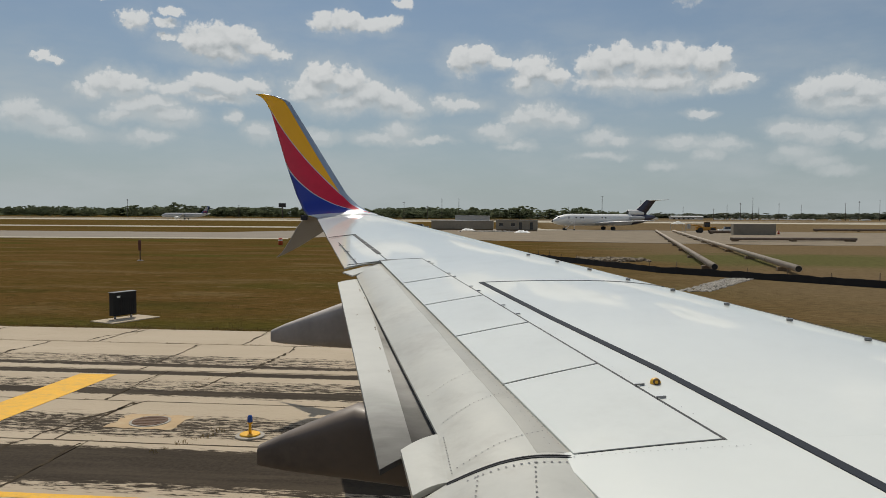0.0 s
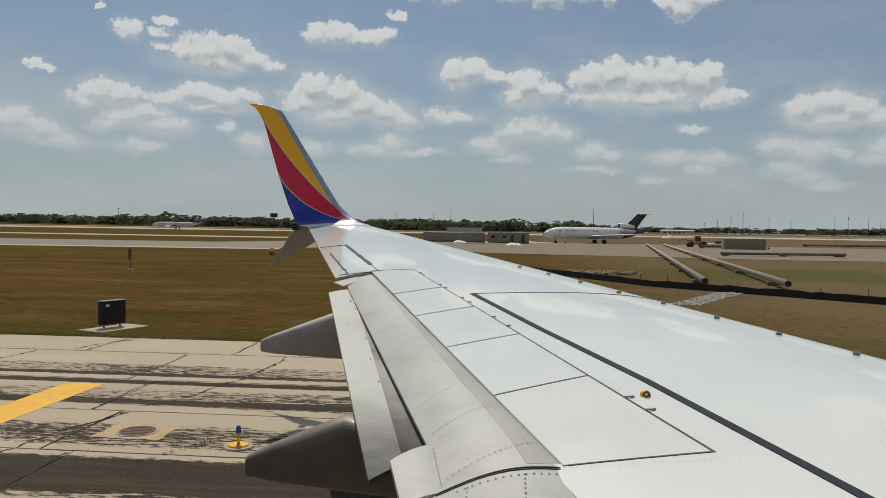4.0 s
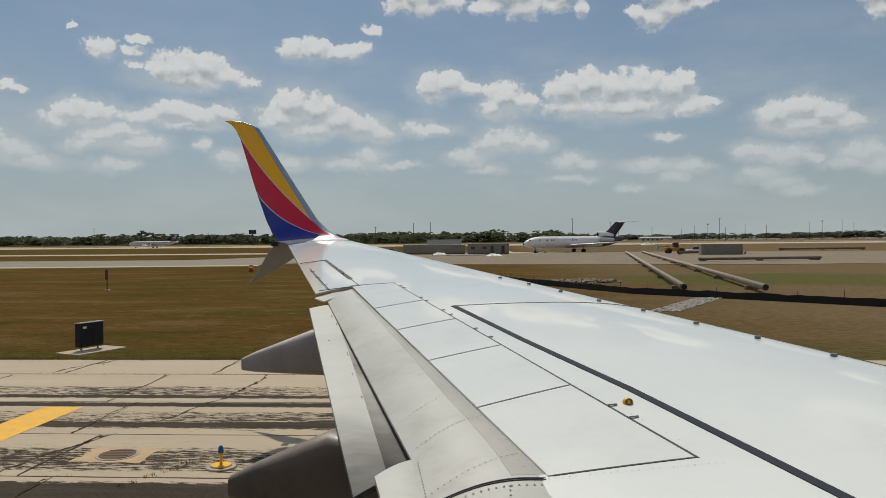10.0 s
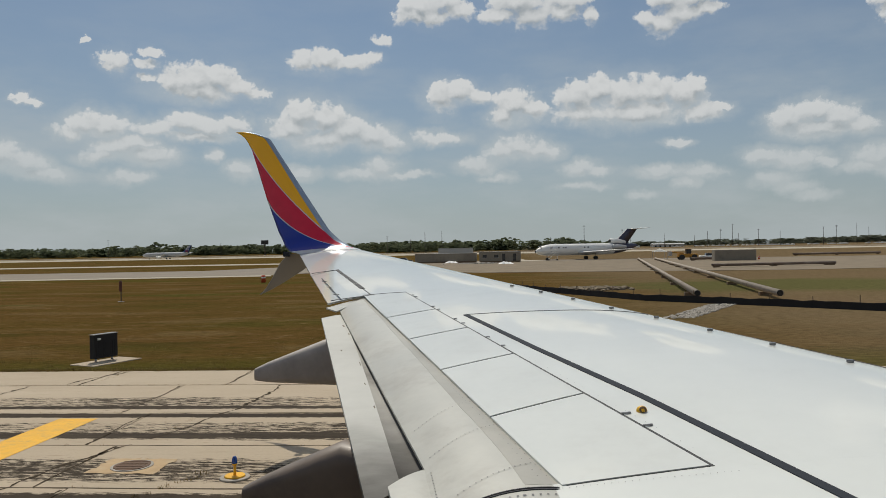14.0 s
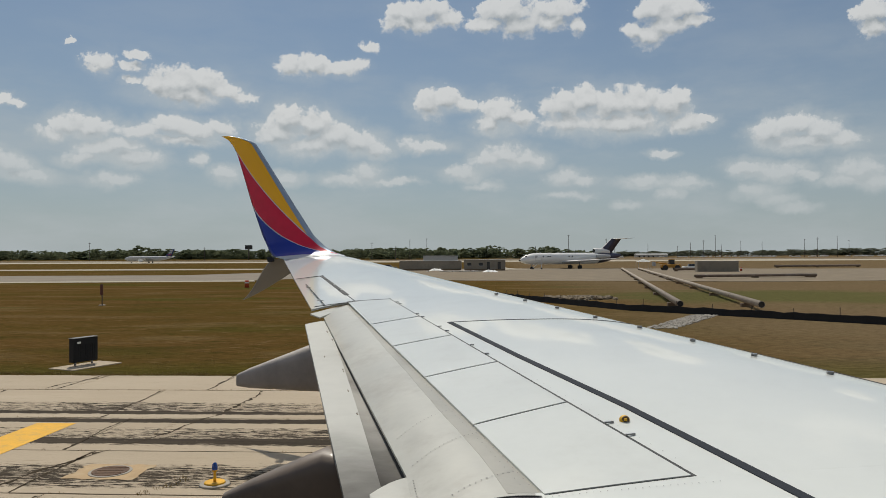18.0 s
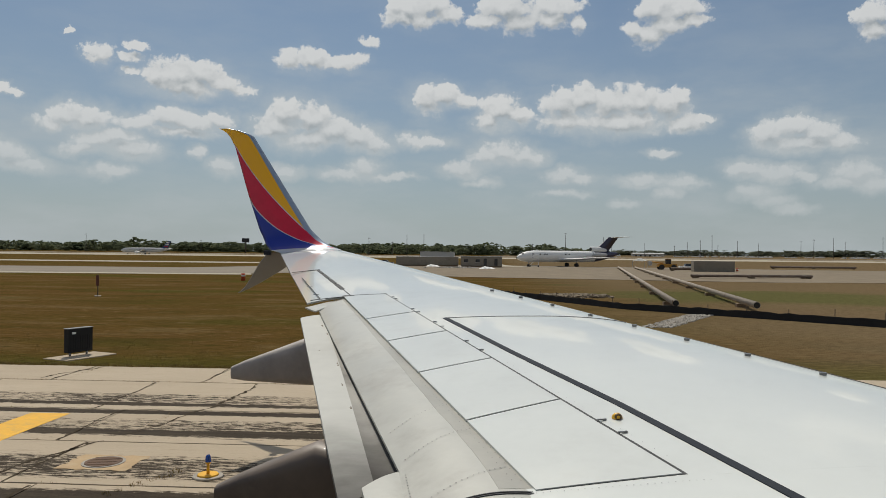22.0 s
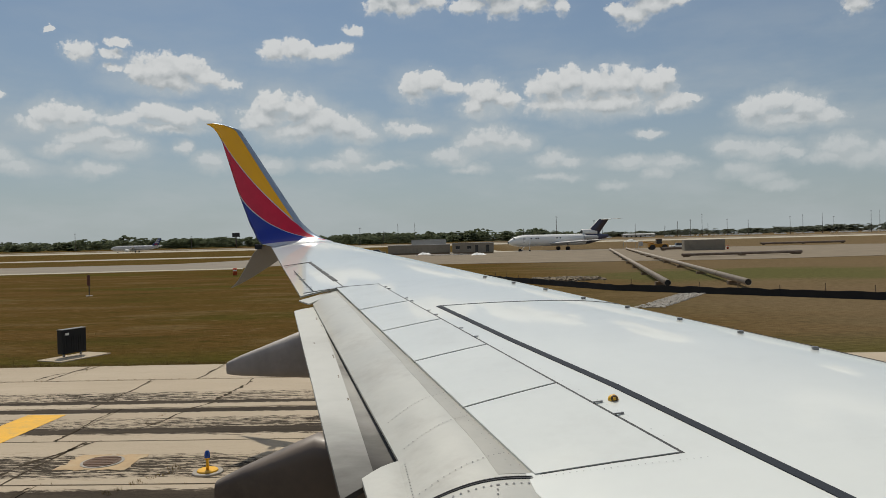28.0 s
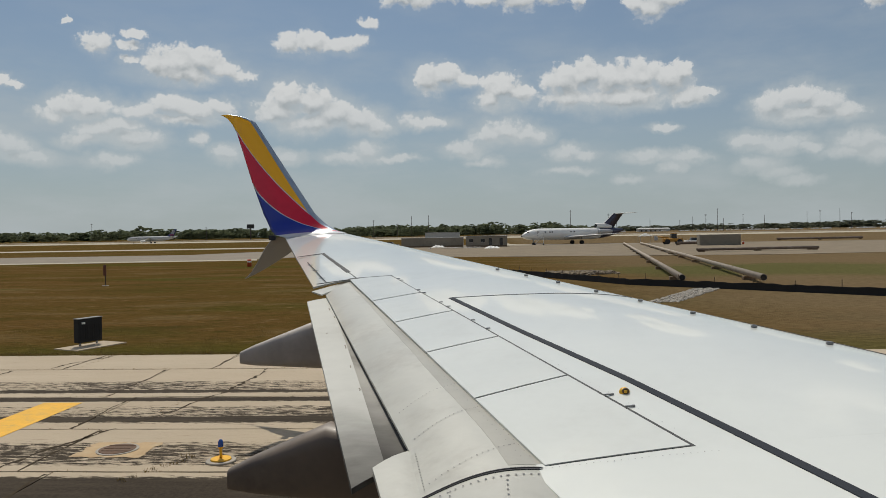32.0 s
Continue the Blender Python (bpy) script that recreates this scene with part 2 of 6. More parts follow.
# broken cumulus added over the unseen rest of the sky, brightening shaded sides
over = vec_node(wt, "DIVIDE", wco.outputs["Generated"], math_node(wt, "ADD", math_node(wt, "ABSOLUTE", wxyz.outputs[2]), 0.22))
rest_n = noise_node(wt, vec_node(wt, "MULTIPLY", over, (1.0, 1.0, 0.0)), 1.7, 6.0, 0.55)
beyond = math_node(wt, "MAXIMUM", map_node(wt, elev, 21.0, 26.0), map_node(wt, math_node(wt, "ABSOLUTE", azim), 42.0, 48.0))
rest_c = math_node(wt, "MULTIPLY", map_node(wt, rest_n.outputs["Fac"], 0.50, 0.60, smooth=True), beyond)
rest_c = math_node(wt, "MULTIPLY", rest_c, map_node(wt, elev, 0.0, 6.0, 0.0, 0.95))
blue = mix_node(wt, rest_c, blue, mix_node(wt, map_node(wt, rest_n.outputs["Fac"], 0.56, 0.72), (0.76, 0.765, 0.75), (0.50, 0.52, 0.53)))
final = mix_node(wt, cover, blue, puff)
back = wt.nodes.new("ShaderNodeBackground")
link(wt, final, back.inputs[0])
back.inputs[1].default_value = 1.0
wout = wt.nodes.new("ShaderNodeOutputWorld")
link(wt, back.outputs[0], wout.inputs[0])

# ---- materials ----
def material(name, base=(0.5, 0.5, 0.5), rough=0.5, metal=0.0, spec=0.5, vary=0.0, scale=3.0, stretch=(1, 1, 1), bump=0.0,
             bump_scale=60.0, coat=0.0, grime=None, grime_amount=0.0, grime_scale=1.0):
    """A surface with two scales of variation in colour and a fine relief, in object space."""
    m = bpy.data.materials.new(name)
    m.use_nodes = True
    t = m.node_tree
    p = t.nodes["Principled BSDF"]
    p.inputs["Roughness"].default_value, p.inputs["Metallic"].default_value = rough, metal
    p.inputs["Specular IOR Level"].default_value = spec
    p.inputs["Coat Weight"].default_value, p.inputs["Coat Roughness"].default_value = coat, 0.04
    co = t.nodes.new("ShaderNodeNewGeometry")
    pos = vec_node(t, "MULTIPLY", co.outputs["Position"], tuple(stretch))
    col = (*base, 1)
    p.inputs["Base Color"].default_value = col
    if vary:
        n1, n2 = noise_node(t, pos, scale, 5.0, 0.6), noise_node(t, pos, scale * 9.0, 3.0, 0.6)
        both = math_node(t, "ADD", math_node(t, "MULTIPLY", n1.outputs["Fac"], 0.65), math_node(t, "MULTIPLY", n2.outputs["Fac"], 0.35))
        k = map_node(t, both, 0.3, 0.7, 1.0 - vary, 1.0 + vary)
        c = mix_node(t, 1.0, base, (1, 1, 1), "MULTIPLY")
        n = t.nodes.new("ShaderNodeVectorMath")
        n.operation = "SCALE"
        link(t, c, n.inputs[0]), link(t, k, n.inputs["Scale"])
        out = n.outputs[0]
        if grime:
            gn = noise_node(t, pos, grime_scale, 6.0, 0.65)
            out = mix_node(t, map_node(t, gn.outputs["Fac"], 0.48, 0.72, 0.0, grime_amount, True), out, grime)
        link(t, out, p.inputs["Base Color"])
        link(t, map_node(t, n1.outputs["Fac"], 0.3, 0.7, max(0.0, rough - 0.06), min(1.0, rough + 0.06)), p.inputs["Roughness"])
    if bump:
        bn = t.nodes.new("ShaderNodeBump")
        bn.inputs["Strength"].default_value, bn.inputs["Distance"].default_value = bump, 0.01
        link(t, noise_node(t, pos, bump_scale, 4.0, 0.6).outputs["Fac"], bn.inputs["Height"])
        link(t, bn.outputs[0], p.inputs["Normal"])
    return m


M = {}
M["wing_white"] = material("wing_white", (0.735, 0.75, 0.705), 0.5, spec=0.08, vary=0.025, scale=0.8, coat=1.0, grime=(0.50, 0.49, 0.45), grime_amount=0.15, grime_scale=1.2)
M["spoiler_white"] = material("spoiler_white", (0.685, 0.70, 0.66), 0.5, spec=0.08, vary=0.03, scale=1.5, coat=0.8, grime=(0.46, 0.45, 0.41), grime_amount=0.18, grime_scale=2.0)
M["flap_grey"] = material("flap_grey", (0.49, 0.48, 0.425), 0.42, vary=0.08, scale=1.3, coat=0.2, grime=(0.31, 0.28, 0.235), grime_amount=0.5, grime_scale=1.9)
M["flap_metal"] = material("flap_metal", (0.545, 0.54, 0.50), 0.6, spec=0.12, vary=0.06, scale=0.7, grime=(0.30, 0.28, 0.25), grime_amount=0.25, grime_scale=0.8)
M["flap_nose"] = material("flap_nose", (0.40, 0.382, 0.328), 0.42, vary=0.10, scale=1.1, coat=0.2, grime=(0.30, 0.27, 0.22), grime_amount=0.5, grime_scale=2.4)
# recessed strip darker than the flap: its shade is put into the colour
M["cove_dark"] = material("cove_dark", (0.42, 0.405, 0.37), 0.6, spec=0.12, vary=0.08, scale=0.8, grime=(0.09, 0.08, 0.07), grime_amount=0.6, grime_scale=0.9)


def shaded_inboard(m, y_full, y_clear, shade_tone, amount):
    """Dark reflection and shade painted in streaks on the inner end of a flap."""
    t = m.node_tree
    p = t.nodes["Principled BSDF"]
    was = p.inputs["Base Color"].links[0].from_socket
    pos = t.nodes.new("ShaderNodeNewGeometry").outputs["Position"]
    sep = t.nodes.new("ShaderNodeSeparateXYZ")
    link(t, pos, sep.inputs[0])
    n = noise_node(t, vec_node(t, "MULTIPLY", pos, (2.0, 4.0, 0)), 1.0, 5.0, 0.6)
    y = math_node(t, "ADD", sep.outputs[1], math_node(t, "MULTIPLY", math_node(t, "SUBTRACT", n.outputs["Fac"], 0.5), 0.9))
    link(t, mix_node(t, map_node(t, y, y_full, y_clear, amount, 0.0, True), was, shade_tone), p.inputs["Base Color"])


shaded_inboard(M["flap_metal"], 3.35, 5.2, (0.050, 0.044, 0.037), 0.92)
shaded_inboard(M["cove_dark"], 3.7, 5.6, (0.030, 0.026, 0.022), 0.95)
M["fairing_grey"] = material("fairing_grey", (0.50, 0.445, 0.395), 0.5, vary=0.05, scale=1.6, coat=0.05, grime=(0.16, 0.13, 0.11), grime_amount=0.4)
# darker copy of fairing_grey: the near fairing's shade put into the base colour
M["fairing_shaded"] = material("fairing_shaded", (0.19, 0.148, 0.113), 0.5, vary=0.10, scale=1.6, coat=0.1, grime=(0.10, 0.08, 0.065), grime_amount=0.8, grime_scale=1.4)
M["scuff"] = material("scuff", (0.16, 0.12, 0.08), 0.7, spec=0.1, vary=0.4, scale=30)
M["seal_brown"] = material("seal_brown", (0.085, 0.070, 0.060), 0.7, vary=0.15, scale=8)
M["seal_dark"] = material("seal_dark", (0.025, 0.025, 0.027), 0.7, vary=0.15, scale=8)
M["walk_line"] = material("walk_line", (0.036, 0.041, 0.050), 0.75, spec=0.12, vary=0.08, scale=3, bump=0.25, bump_scale=300)
M["pen_line"] = material("pen_line", (0.10, 0.105, 0.11), 0.6)
M["rivet_dark"] = material("rivet_dark", (0.20, 0.19, 0.18), 0.5, metal=0.4)
M["fitting"] = material("fitting", (0.26, 0.265, 0.27), 0.4, metal=0.7)
M["hook_yellow"] = material("hook_yellow", (0.75, 0.42, 0.02), 0.4, vary=0.05)
M["hook_brown"] = material("hook_brown", (0.12, 0.07, 0.025), 0.5, vary=0.05)
# base darkened to hold the lower fin's shade
M["fin_grey"] = material("fin_grey", (0.23, 0.215, 0.19), 0.35, vary=0.03, coat=0.3)
# unseen hull; dark colour chosen to keep reflections on flaps and fairings dark
M["hull_dark"] = material("hull_dark", (0.055, 0.048, 0.042), 0.35, vary=0.03, scale=0.5, coat=0.3)
M["rubber"] = material("rubber", (0.025, 0.025, 0.025), 0.8, vary=0.1)
M["steel"] = material("steel", (0.35, 0.35, 0.36), 0.4, metal=0.9, vary=0.05)


def livery():
    """Blue, red and yellow sweeps with pale edges and a bare leading edge, over chord and height."""
    m = bpy.data.materials.new("winglet_paint")
    m.use_nodes = True
    t = m.node_tree
    p = t.nodes["Principled BSDF"]
    p.inputs["Roughness"].default_value, p.inputs["Coat Weight"].default_value, p.inputs["Coat Roughness"].default_value = 0.32, 0.22, 0.05
    uv = t.nodes.new("ShaderNodeUVMap")
    s = t.nodes.new("ShaderNodeSeparateXYZ")
    link(t, uv.outputs[0], s.inputs[0])
    u, v = s.outputs[0], s.outputs[1]
    first = math_node(t, "SUBTRACT", u, math_node(t, "MULTIPLY_ADD", v, -1.27, 1.095))
    rest = math_node(t, "MAXIMUM", math_node(t, "SUBTRACT", 1.0, math_node(t, "DIVIDE", v, 0.42)), 0.0)
    second = math_node(t, "SUBTRACT", u, math_node(t, "MULTIPLY_ADD", math_node(t, "POWER", rest, 1.7), 0.86, math_node(t, "MULTIPLY", map_node(t, v, 0.42, 0.43), -1.0)))
    bare = math_node(t, "SUBTRACT", u, math_node(t, "MULTIPLY_ADD", v, -0.10, 0.90))
    grain = noise_node(t, t.nodes.new("ShaderNodeNewGeometry").outputs["Position"], 6.0, 4.0)
    red = mix_node(t, map_node(t, grain.outputs["Fac"], 0.3, 0.7), (0.60, 0.005, 0.034), (0.66, 0.007, 0.040))
    c = mix_node(t, map_node(t, second, -0.004, 0.004), (0.006, 0.026, 0.30), red)
    c = mix_node(t, map_node(t, first, -0.004, 0.004), c, (0.96, 0.47, 0.003))
    for edge in (first, second):
        near = math_node(t, "SUBTRACT", 1.0, map_node(t, math_node(t, "ABSOLUTE", edge), 0.011, 0.018))
        c = mix_node(t, near, c, (0.52, 0.54, 0.58))
    c = mix_node(t, map_node(t, bare, -0.006, 0.006), c, (0.36, 0.42, 0.50))
    c = mix_node(t, map_node(t, v, 0.000, 0.003), (0.62, 0.645, 0.64), c)
    link(t, c, p.inputs["Base Color"])
    link(t, math_node(t, "MULTIPLY", map_node(t, bare, -0.006, 0.006, 0.0, 0.6), map_node(t, v, 0.0, 0.003)), p.inputs["Metallic"])
    return m


M["winglet_paint"] = livery()


def grass_material():
    m = bpy.data.materials.new("dry_grass")
    m.use_nodes = True
    t = m.node_tree
    p = t.nodes["Principled BSDF"]
    p.inputs["Roughness"].default_value, p.inputs["Specular IOR Level"].default_value = 1.0, 0.0
    p.inputs["Diffuse Roughness"].default_value = 0.6
    pos = t.nodes.new("ShaderNodeNewGeometry").outputs["Position"]
    sep = t.nodes.new("ShaderNodeSeparateXYZ")
    link(t, pos, sep.inputs[0])
    big = noise_node(t, vec_node(t, "MULTIPLY", pos, (0.012, 0.035, 0)), 1.0, 5.0, 0.6)
    mid = noise_node(t, vec_node(t, "MULTIPLY", pos, (0.10, 0.24, 0)), 1.0, 6.0, 0.62)
    clump = noise_node(t, vec_node(t, "MULTIPLY", pos, (0.55, 1.1, 0)), 1.0, 6.0, 0.70)
    fine = noise_node(t, vec_node(t, "MULTIPLY", pos, (1.8, 5.0, 0)), 1.0, 8.0, 0.76)
    c = mix_node(t, map_node(t, big.outputs["Fac"], 0.40, 0.62, smooth=True), (0.160, 0.094, 0.031), (0.136, 0.089, 0.025))
    c = mix_node(t, map_node(t, mid.outputs["Fac"], 0.50, 0.68, 0, 0.9, True), c, (0.200, 0.135, 0.056))
    c = mix_node(t, map_node(t, mid.outputs["Fac"], 0.48, 0.33, 0, 0.8, True), c, (0.092, 0.072, 0.020))
    lush = noise_node(t, vec_node(t, "ADD", vec_node(t, "MULTIPLY", pos, (0.03, 0.11, 0)), (7.3, 2.1, 0)), 1.0, 4.0, 0.55)
    c = mix_node(t, map_node(t, lush.outputs["Fac"], 0.54, 0.70, 0, 0.72, True), c, (0.092, 0.098, 0.021))
    near = map_node(t, sep.outputs[1], 30.0, 75.0, 1.0, 0.25)
    bare = math_node(t, "MULTIPLY", map_node(t, clump.outputs["Fac"], 0.56, 0.68, 0, 0.75, True), near)
    c = mix_node(t, bare, c, (0.250, 0.170, 0.078))
    rank = math_node(t, "MULTIPLY", map_node(t, clump.outputs["Fac"], 0.45, 0.34, 0, 0.8, True), near)
    c = mix_node(t, rank, c, (0.072, 0.062, 0.016))
    # base colour grows paler towards the nose
    dry = math_node(t, "ADD", sep.outputs[0], math_node(t, "MULTIPLY", math_node(t, "SUBTRACT", big.outputs["Fac"], 0.5), 30.0))
    c = mix_node(t, map_node(t, dry, 0.0, 22.0, 0, 0.80, True), c, (0.235, 0.170, 0.098))
    # a greener hollow before the works yard
    hollow = vec_node(t, "LENGTH", vec_node(t, "MULTIPLY", vec_node(t, "SUBTRACT", pos, (27, 72, 0)), (0.055, 0.07, 0)))
    hollow = math_node(t, "ADD", hollow, math_node(t, "MULTIPLY", math_node(t, "SUBTRACT", mid.outputs["Fac"], 0.5), 1.2))
    c = mix_node(t, map_node(t, hollow, 1.15, 0.5, 0, 0.7, True), c, (0.125, 0.135, 0.045))
    verge = math_node(t, "ADD", sep.outputs[1], math_node(t, "MULTIPLY", lush.outputs["Fac"], 9.0))
    c = mix_node(t, map_node(t, verge, 32.0, 28.0, 0, 0.50, True), c, (0.080, 0.094, 0.017))
    k = map_node(t, fine.outputs["Fac"], 0.25, 0.75, 0.40, 1.46)
    n = t.nodes.new("ShaderNodeVectorMath")
    n.operation = "SCALE"
    link(t, c, n.inputs[0]), link(t, k, n.inputs["Scale"])
    link(t, n.outputs[0], p.inputs["Base Color"])
    b = t.nodes.new("ShaderNodeBump")
    b.inputs["Strength"].default_value, b.inputs["Distance"].default_value = 0.6, 0.12
    link(t, fine.outputs["Fac"], b.inputs["Height"]), link(t, b.outputs[0], p.inputs["Normal"])
    return m


M["dry_grass"] = grass_material()


def concrete_material():
    """Old pale concrete with sealed and rubbed dark courses along the taxiway."""
    m = bpy.data.materials.new("shoulder_concrete")
    m.use_nodes = True
    t = m.node_tree
    p = t.nodes["Principled BSDF"]
    p.inputs["Roughness"].default_value, p.inputs["Specular IOR Level"].default_value = 0.9, 0.06
    p.inputs["Diffuse Roughness"].default_value = 0.2
    pos = t.nodes.new("ShaderNodeNewGeometry").outputs["Position"]
    sep = t.nodes.new("ShaderNodeSeparateXYZ")
    link(t, pos, sep.inputs[0])
    info = t.nodes.new("ShaderNodeObjectInfo")
    drag = noise_node(t, vec_node(t, "MULTIPLY", pos, (0.30, 3.2, 0)), 1.0, 5.0, 0.65)
    slant = vec_node(t, "MULTIPLY_ADD", vec_node(t, "MULTIPLY", sep.outputs[1], (0.9, 0, 0)), (1, 1, 1), pos)
    tread = noise_node(t, vec_node(t, "MULTIPLY", slant, (4.2, 7.5, 0)), 1.0, 3.0, 0.6)
    tear = noise_node(t, vec_node(t, "MULTIPLY", pos, (1.0, 11.0, 0)), 1.0, 6.0, 0.72)
    speck = noise_node(t, pos, 14.0, 5.0, 0.7)
    broad = noise_node(t, vec_node(t, "MULTIPLY", pos, (0.16, 0.45, 0)), 1.0, 4.0, 0.6)
    wob = math_node(t, "MULTIPLY", math_node(t, "SUBTRACT", drag.outputs["Fac"], 0.5), 0.10)
    dash = noise_node(t, vec_node(t, "MULTIPLY", slant, (2.6, 22.0, 0)), 1.0, 5.0, 0.75)
    across = map_node(t, math_node(t, "ADD", sep.outputs[1], wob), 8.0, 24.0)
    def at(y):
        return (y - 8.0) / 16.0
    # darkness of the courses from the inner edge outwards
    rows = [(8.0, 0.85), (8.7, 0.85), (8.85, 0.12), (9.3, 0.14), (9.55, 0.50), (9.8, 0.75), (9.95, 1.0), (11.05, 1.0), (11.22, 0.75), (11.4, 0.12),
            (11.75, 0.08), (11.95, 0.46), (12.5, 0.58), (13.0, 0.54), (13.4, 0.12), (14.3, 0.06), (14.6, 0.30), (14.78, 0.92), (15.05, 0.85), (15.25, 0.50),
            (16.0, 0.44), (16.25, 0.08), (16.52, 0.08), (16.6, 1.0), (16.92, 1.0), (17.02, 0.14), (17.42, 0.16), (17.54, 0.85), (17.74, 0.85), (17.85, 0.48),
            (18.75, 0.45), (19.1, 0.03)]
    a = ramp_node(t, across, [(at(y), v) for y, v in rows])
    flare = math_node(t, "SUBTRACT", 1.0, math_node(t, "ABSOLUTE", math_node(t, "MULTIPLY_ADD", a, 2.0, -1.0)))
    rub = math_node(t, "MULTIPLY_ADD", flare, 0.75, 0.25)

    def frayed(base, source, gain):
        return math_node(t, "ADD", base, math_node(t, "MULTIPLY", math_node(t, "MULTIPLY", math_node(t, "SUBTRACT", source.outputs["Fac"], 0.5), gain), rub))
    worn = frayed(frayed(frayed(a, tear, 1.9), dash, 2.6), tread, 1.5)
    worn = math_node(t, "ADD", worn, math_node(t, "MULTIPLY", math_node(t, "SUBTRACT", broad.outputs["Fac"], 0.5), 0.9))
    dark = map_node(t, worn, 0.36, 0.62, smooth=True)
    pale = mix_node(t, map_node(t, broad.outputs["Fac"], 0.3, 0.7), (0.480, 0.390, 0.285), (0.570, 0.475, 0.358))
    pale = mix_node(t, map_node(t, speck.outputs["Fac"], 0.35, 0.75, 0.0, 0.25), pale, (0.29, 0.235, 0.17))
    pale = mix_node(t, map_node(t, info.outputs["Random"], 0, 1, 0.0, 0.18), pale, (0.37, 0.31, 0.22))
    tar = mix_node(t, map_node(t, speck.outputs["Fac"], 0.3, 0.7), (0.038, 0.030, 0.022), (0.070, 0.055, 0.040))
    tar = mix_node(t, map_node(t, drag.outputs["Fac"], 0.40, 0.66, 0.0, 0.45, True), tar, (0.100, 0.079, 0.057))
    pale = mix_node(t, map_node(t, tear.outputs["Fac"], 0.56, 0.70, 0.0, 0.55, True), pale, (0.30, 0.235, 0.16))
    pale = mix_node(t, map_node(t, dash.outputs["Fac"], 0.60, 0.70, 0.0, 0.45, True), pale, (0.23, 0.18, 0.125))
    link(t, mix_node(t, dark, pale, tar), p.inputs["Base Color"])
    b = t.nodes.new("ShaderNodeBump")
    b.inputs["Strength"].default_value, b.inputs["Distance"].default_value = 0.5, 0.008
    link(t, math_node(t, "ADD", speck.outputs["Fac"], math_node(t, "MULTIPLY", dark, -0.6)), b.inputs["Height"])
    link(t, b.outputs[0], p.inputs["Normal"])
    return m


M["shoulder_concrete"] = concrete_material()
M["taxi_concrete"] = material("taxi_concrete", (0.255, 0.222, 0.180), 0.9, spec=0.04, vary=0.14, scale=0.05, stretch=(1, 4, 1), grime=(0.16, 0.14, 0.12), grime_amount=0.5, grime_scale=0.12)
M["asphalt"] = material("asphalt", (0.165, 0.138, 0.108), 0.9, spec=0.2, vary=0.2, scale=0.5, bump=0.3, bump_scale=80)
M["runway_pale"] = material("runway_pale", (0.42, 0.375, 0.295), 0.9, spec=0.04, vary=0.10, scale=0.03, stretch=(1, 4, 1))
M["earth"] = material("earth", (0.215, 0.175, 0.125), 0.95, spec=0.1, vary=0.25, scale=0.25, bump=0.6, bump_scale=2.0)
M["joint_soil"] = material("joint_soil", (0.115, 0.088, 0.052), 0.95, spec=0.1, vary=0.3, scale=9.0)
M["crack_dark"] = material("crack_dark", (0.060, 0.046, 0.030), 0.95, spec=0.05, vary=0.3, scale=9.0)
M["yellow_paint"] = material("yellow_paint", (0.74, 0.40, 0.035), 0.7, spec=0.3, vary=0.14, scale=2.5, grime=(0.42, 0.29, 0.12), grime_amount=0.55, grime_scale=4.0)
M["blue_glass"] = material("blue_glass", (0.004, 0.05, 0.30), 0.15, spec=0.6, coat=0.5)


def leaf_material(name, base, through_light, scale):
    """Foliage that lets a share of the sun through."""
    m = material(name, base, 0.95, spec=0.0, vary=0.35, scale=scale)
    t = m.node_tree
    p = t.nodes["Principled BSDF"]
    thin = t.nodes.new("ShaderNodeBsdfTranslucent")
    link(t, p.inputs["Base Color"].links[0].from_socket, thin.inputs[0])
    both = t.nodes.new("ShaderNodeMixShader")
    both.inputs[0].default_value = through_light
    link(t, p.outputs[0], both.inputs[1]), link(t, thin.outputs[0], both.inputs[2])
    link(t, both.outputs[0], t.nodes["Material Output"].inputs[0])
    return m


M["leaves"] = leaf_material("leaves", (0.20, 0.225, 0.135), 0.6, 0.05)
# paler, bluer leaves: distance haze put into the base colour
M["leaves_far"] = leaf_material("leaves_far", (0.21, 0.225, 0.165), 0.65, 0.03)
M["pole_wood"] = material("pole_wood", (0.10, 0.085, 0.07), 0.9, vary=0.2)

# ---- building helpers ----
def part(name, bm, mat, parent=None, label=""):
    """Link a bmesh as one mesh object, under a thing or a part."""
    me = bpy.data.meshes.new(name)
    bm.to_mesh(me)
    bm.free()
    ob = new(name, me)
    if mat is not None:
        me.materials.append(mat)
    if parent is not None:
        ob.parent = parent
        ob.matrix_parent_inverse = parent.matrix_world.inverted()
    if label:
        tagged(ob, label)
    return ob


def thing(name, at, label, category, group="", kind=""):
    ob = new(name)
    ob.empty_display_size = 0.2
    ob.matrix_world = Matrix.Translation(at)
    return tagged(ob, label, category, group, kind)


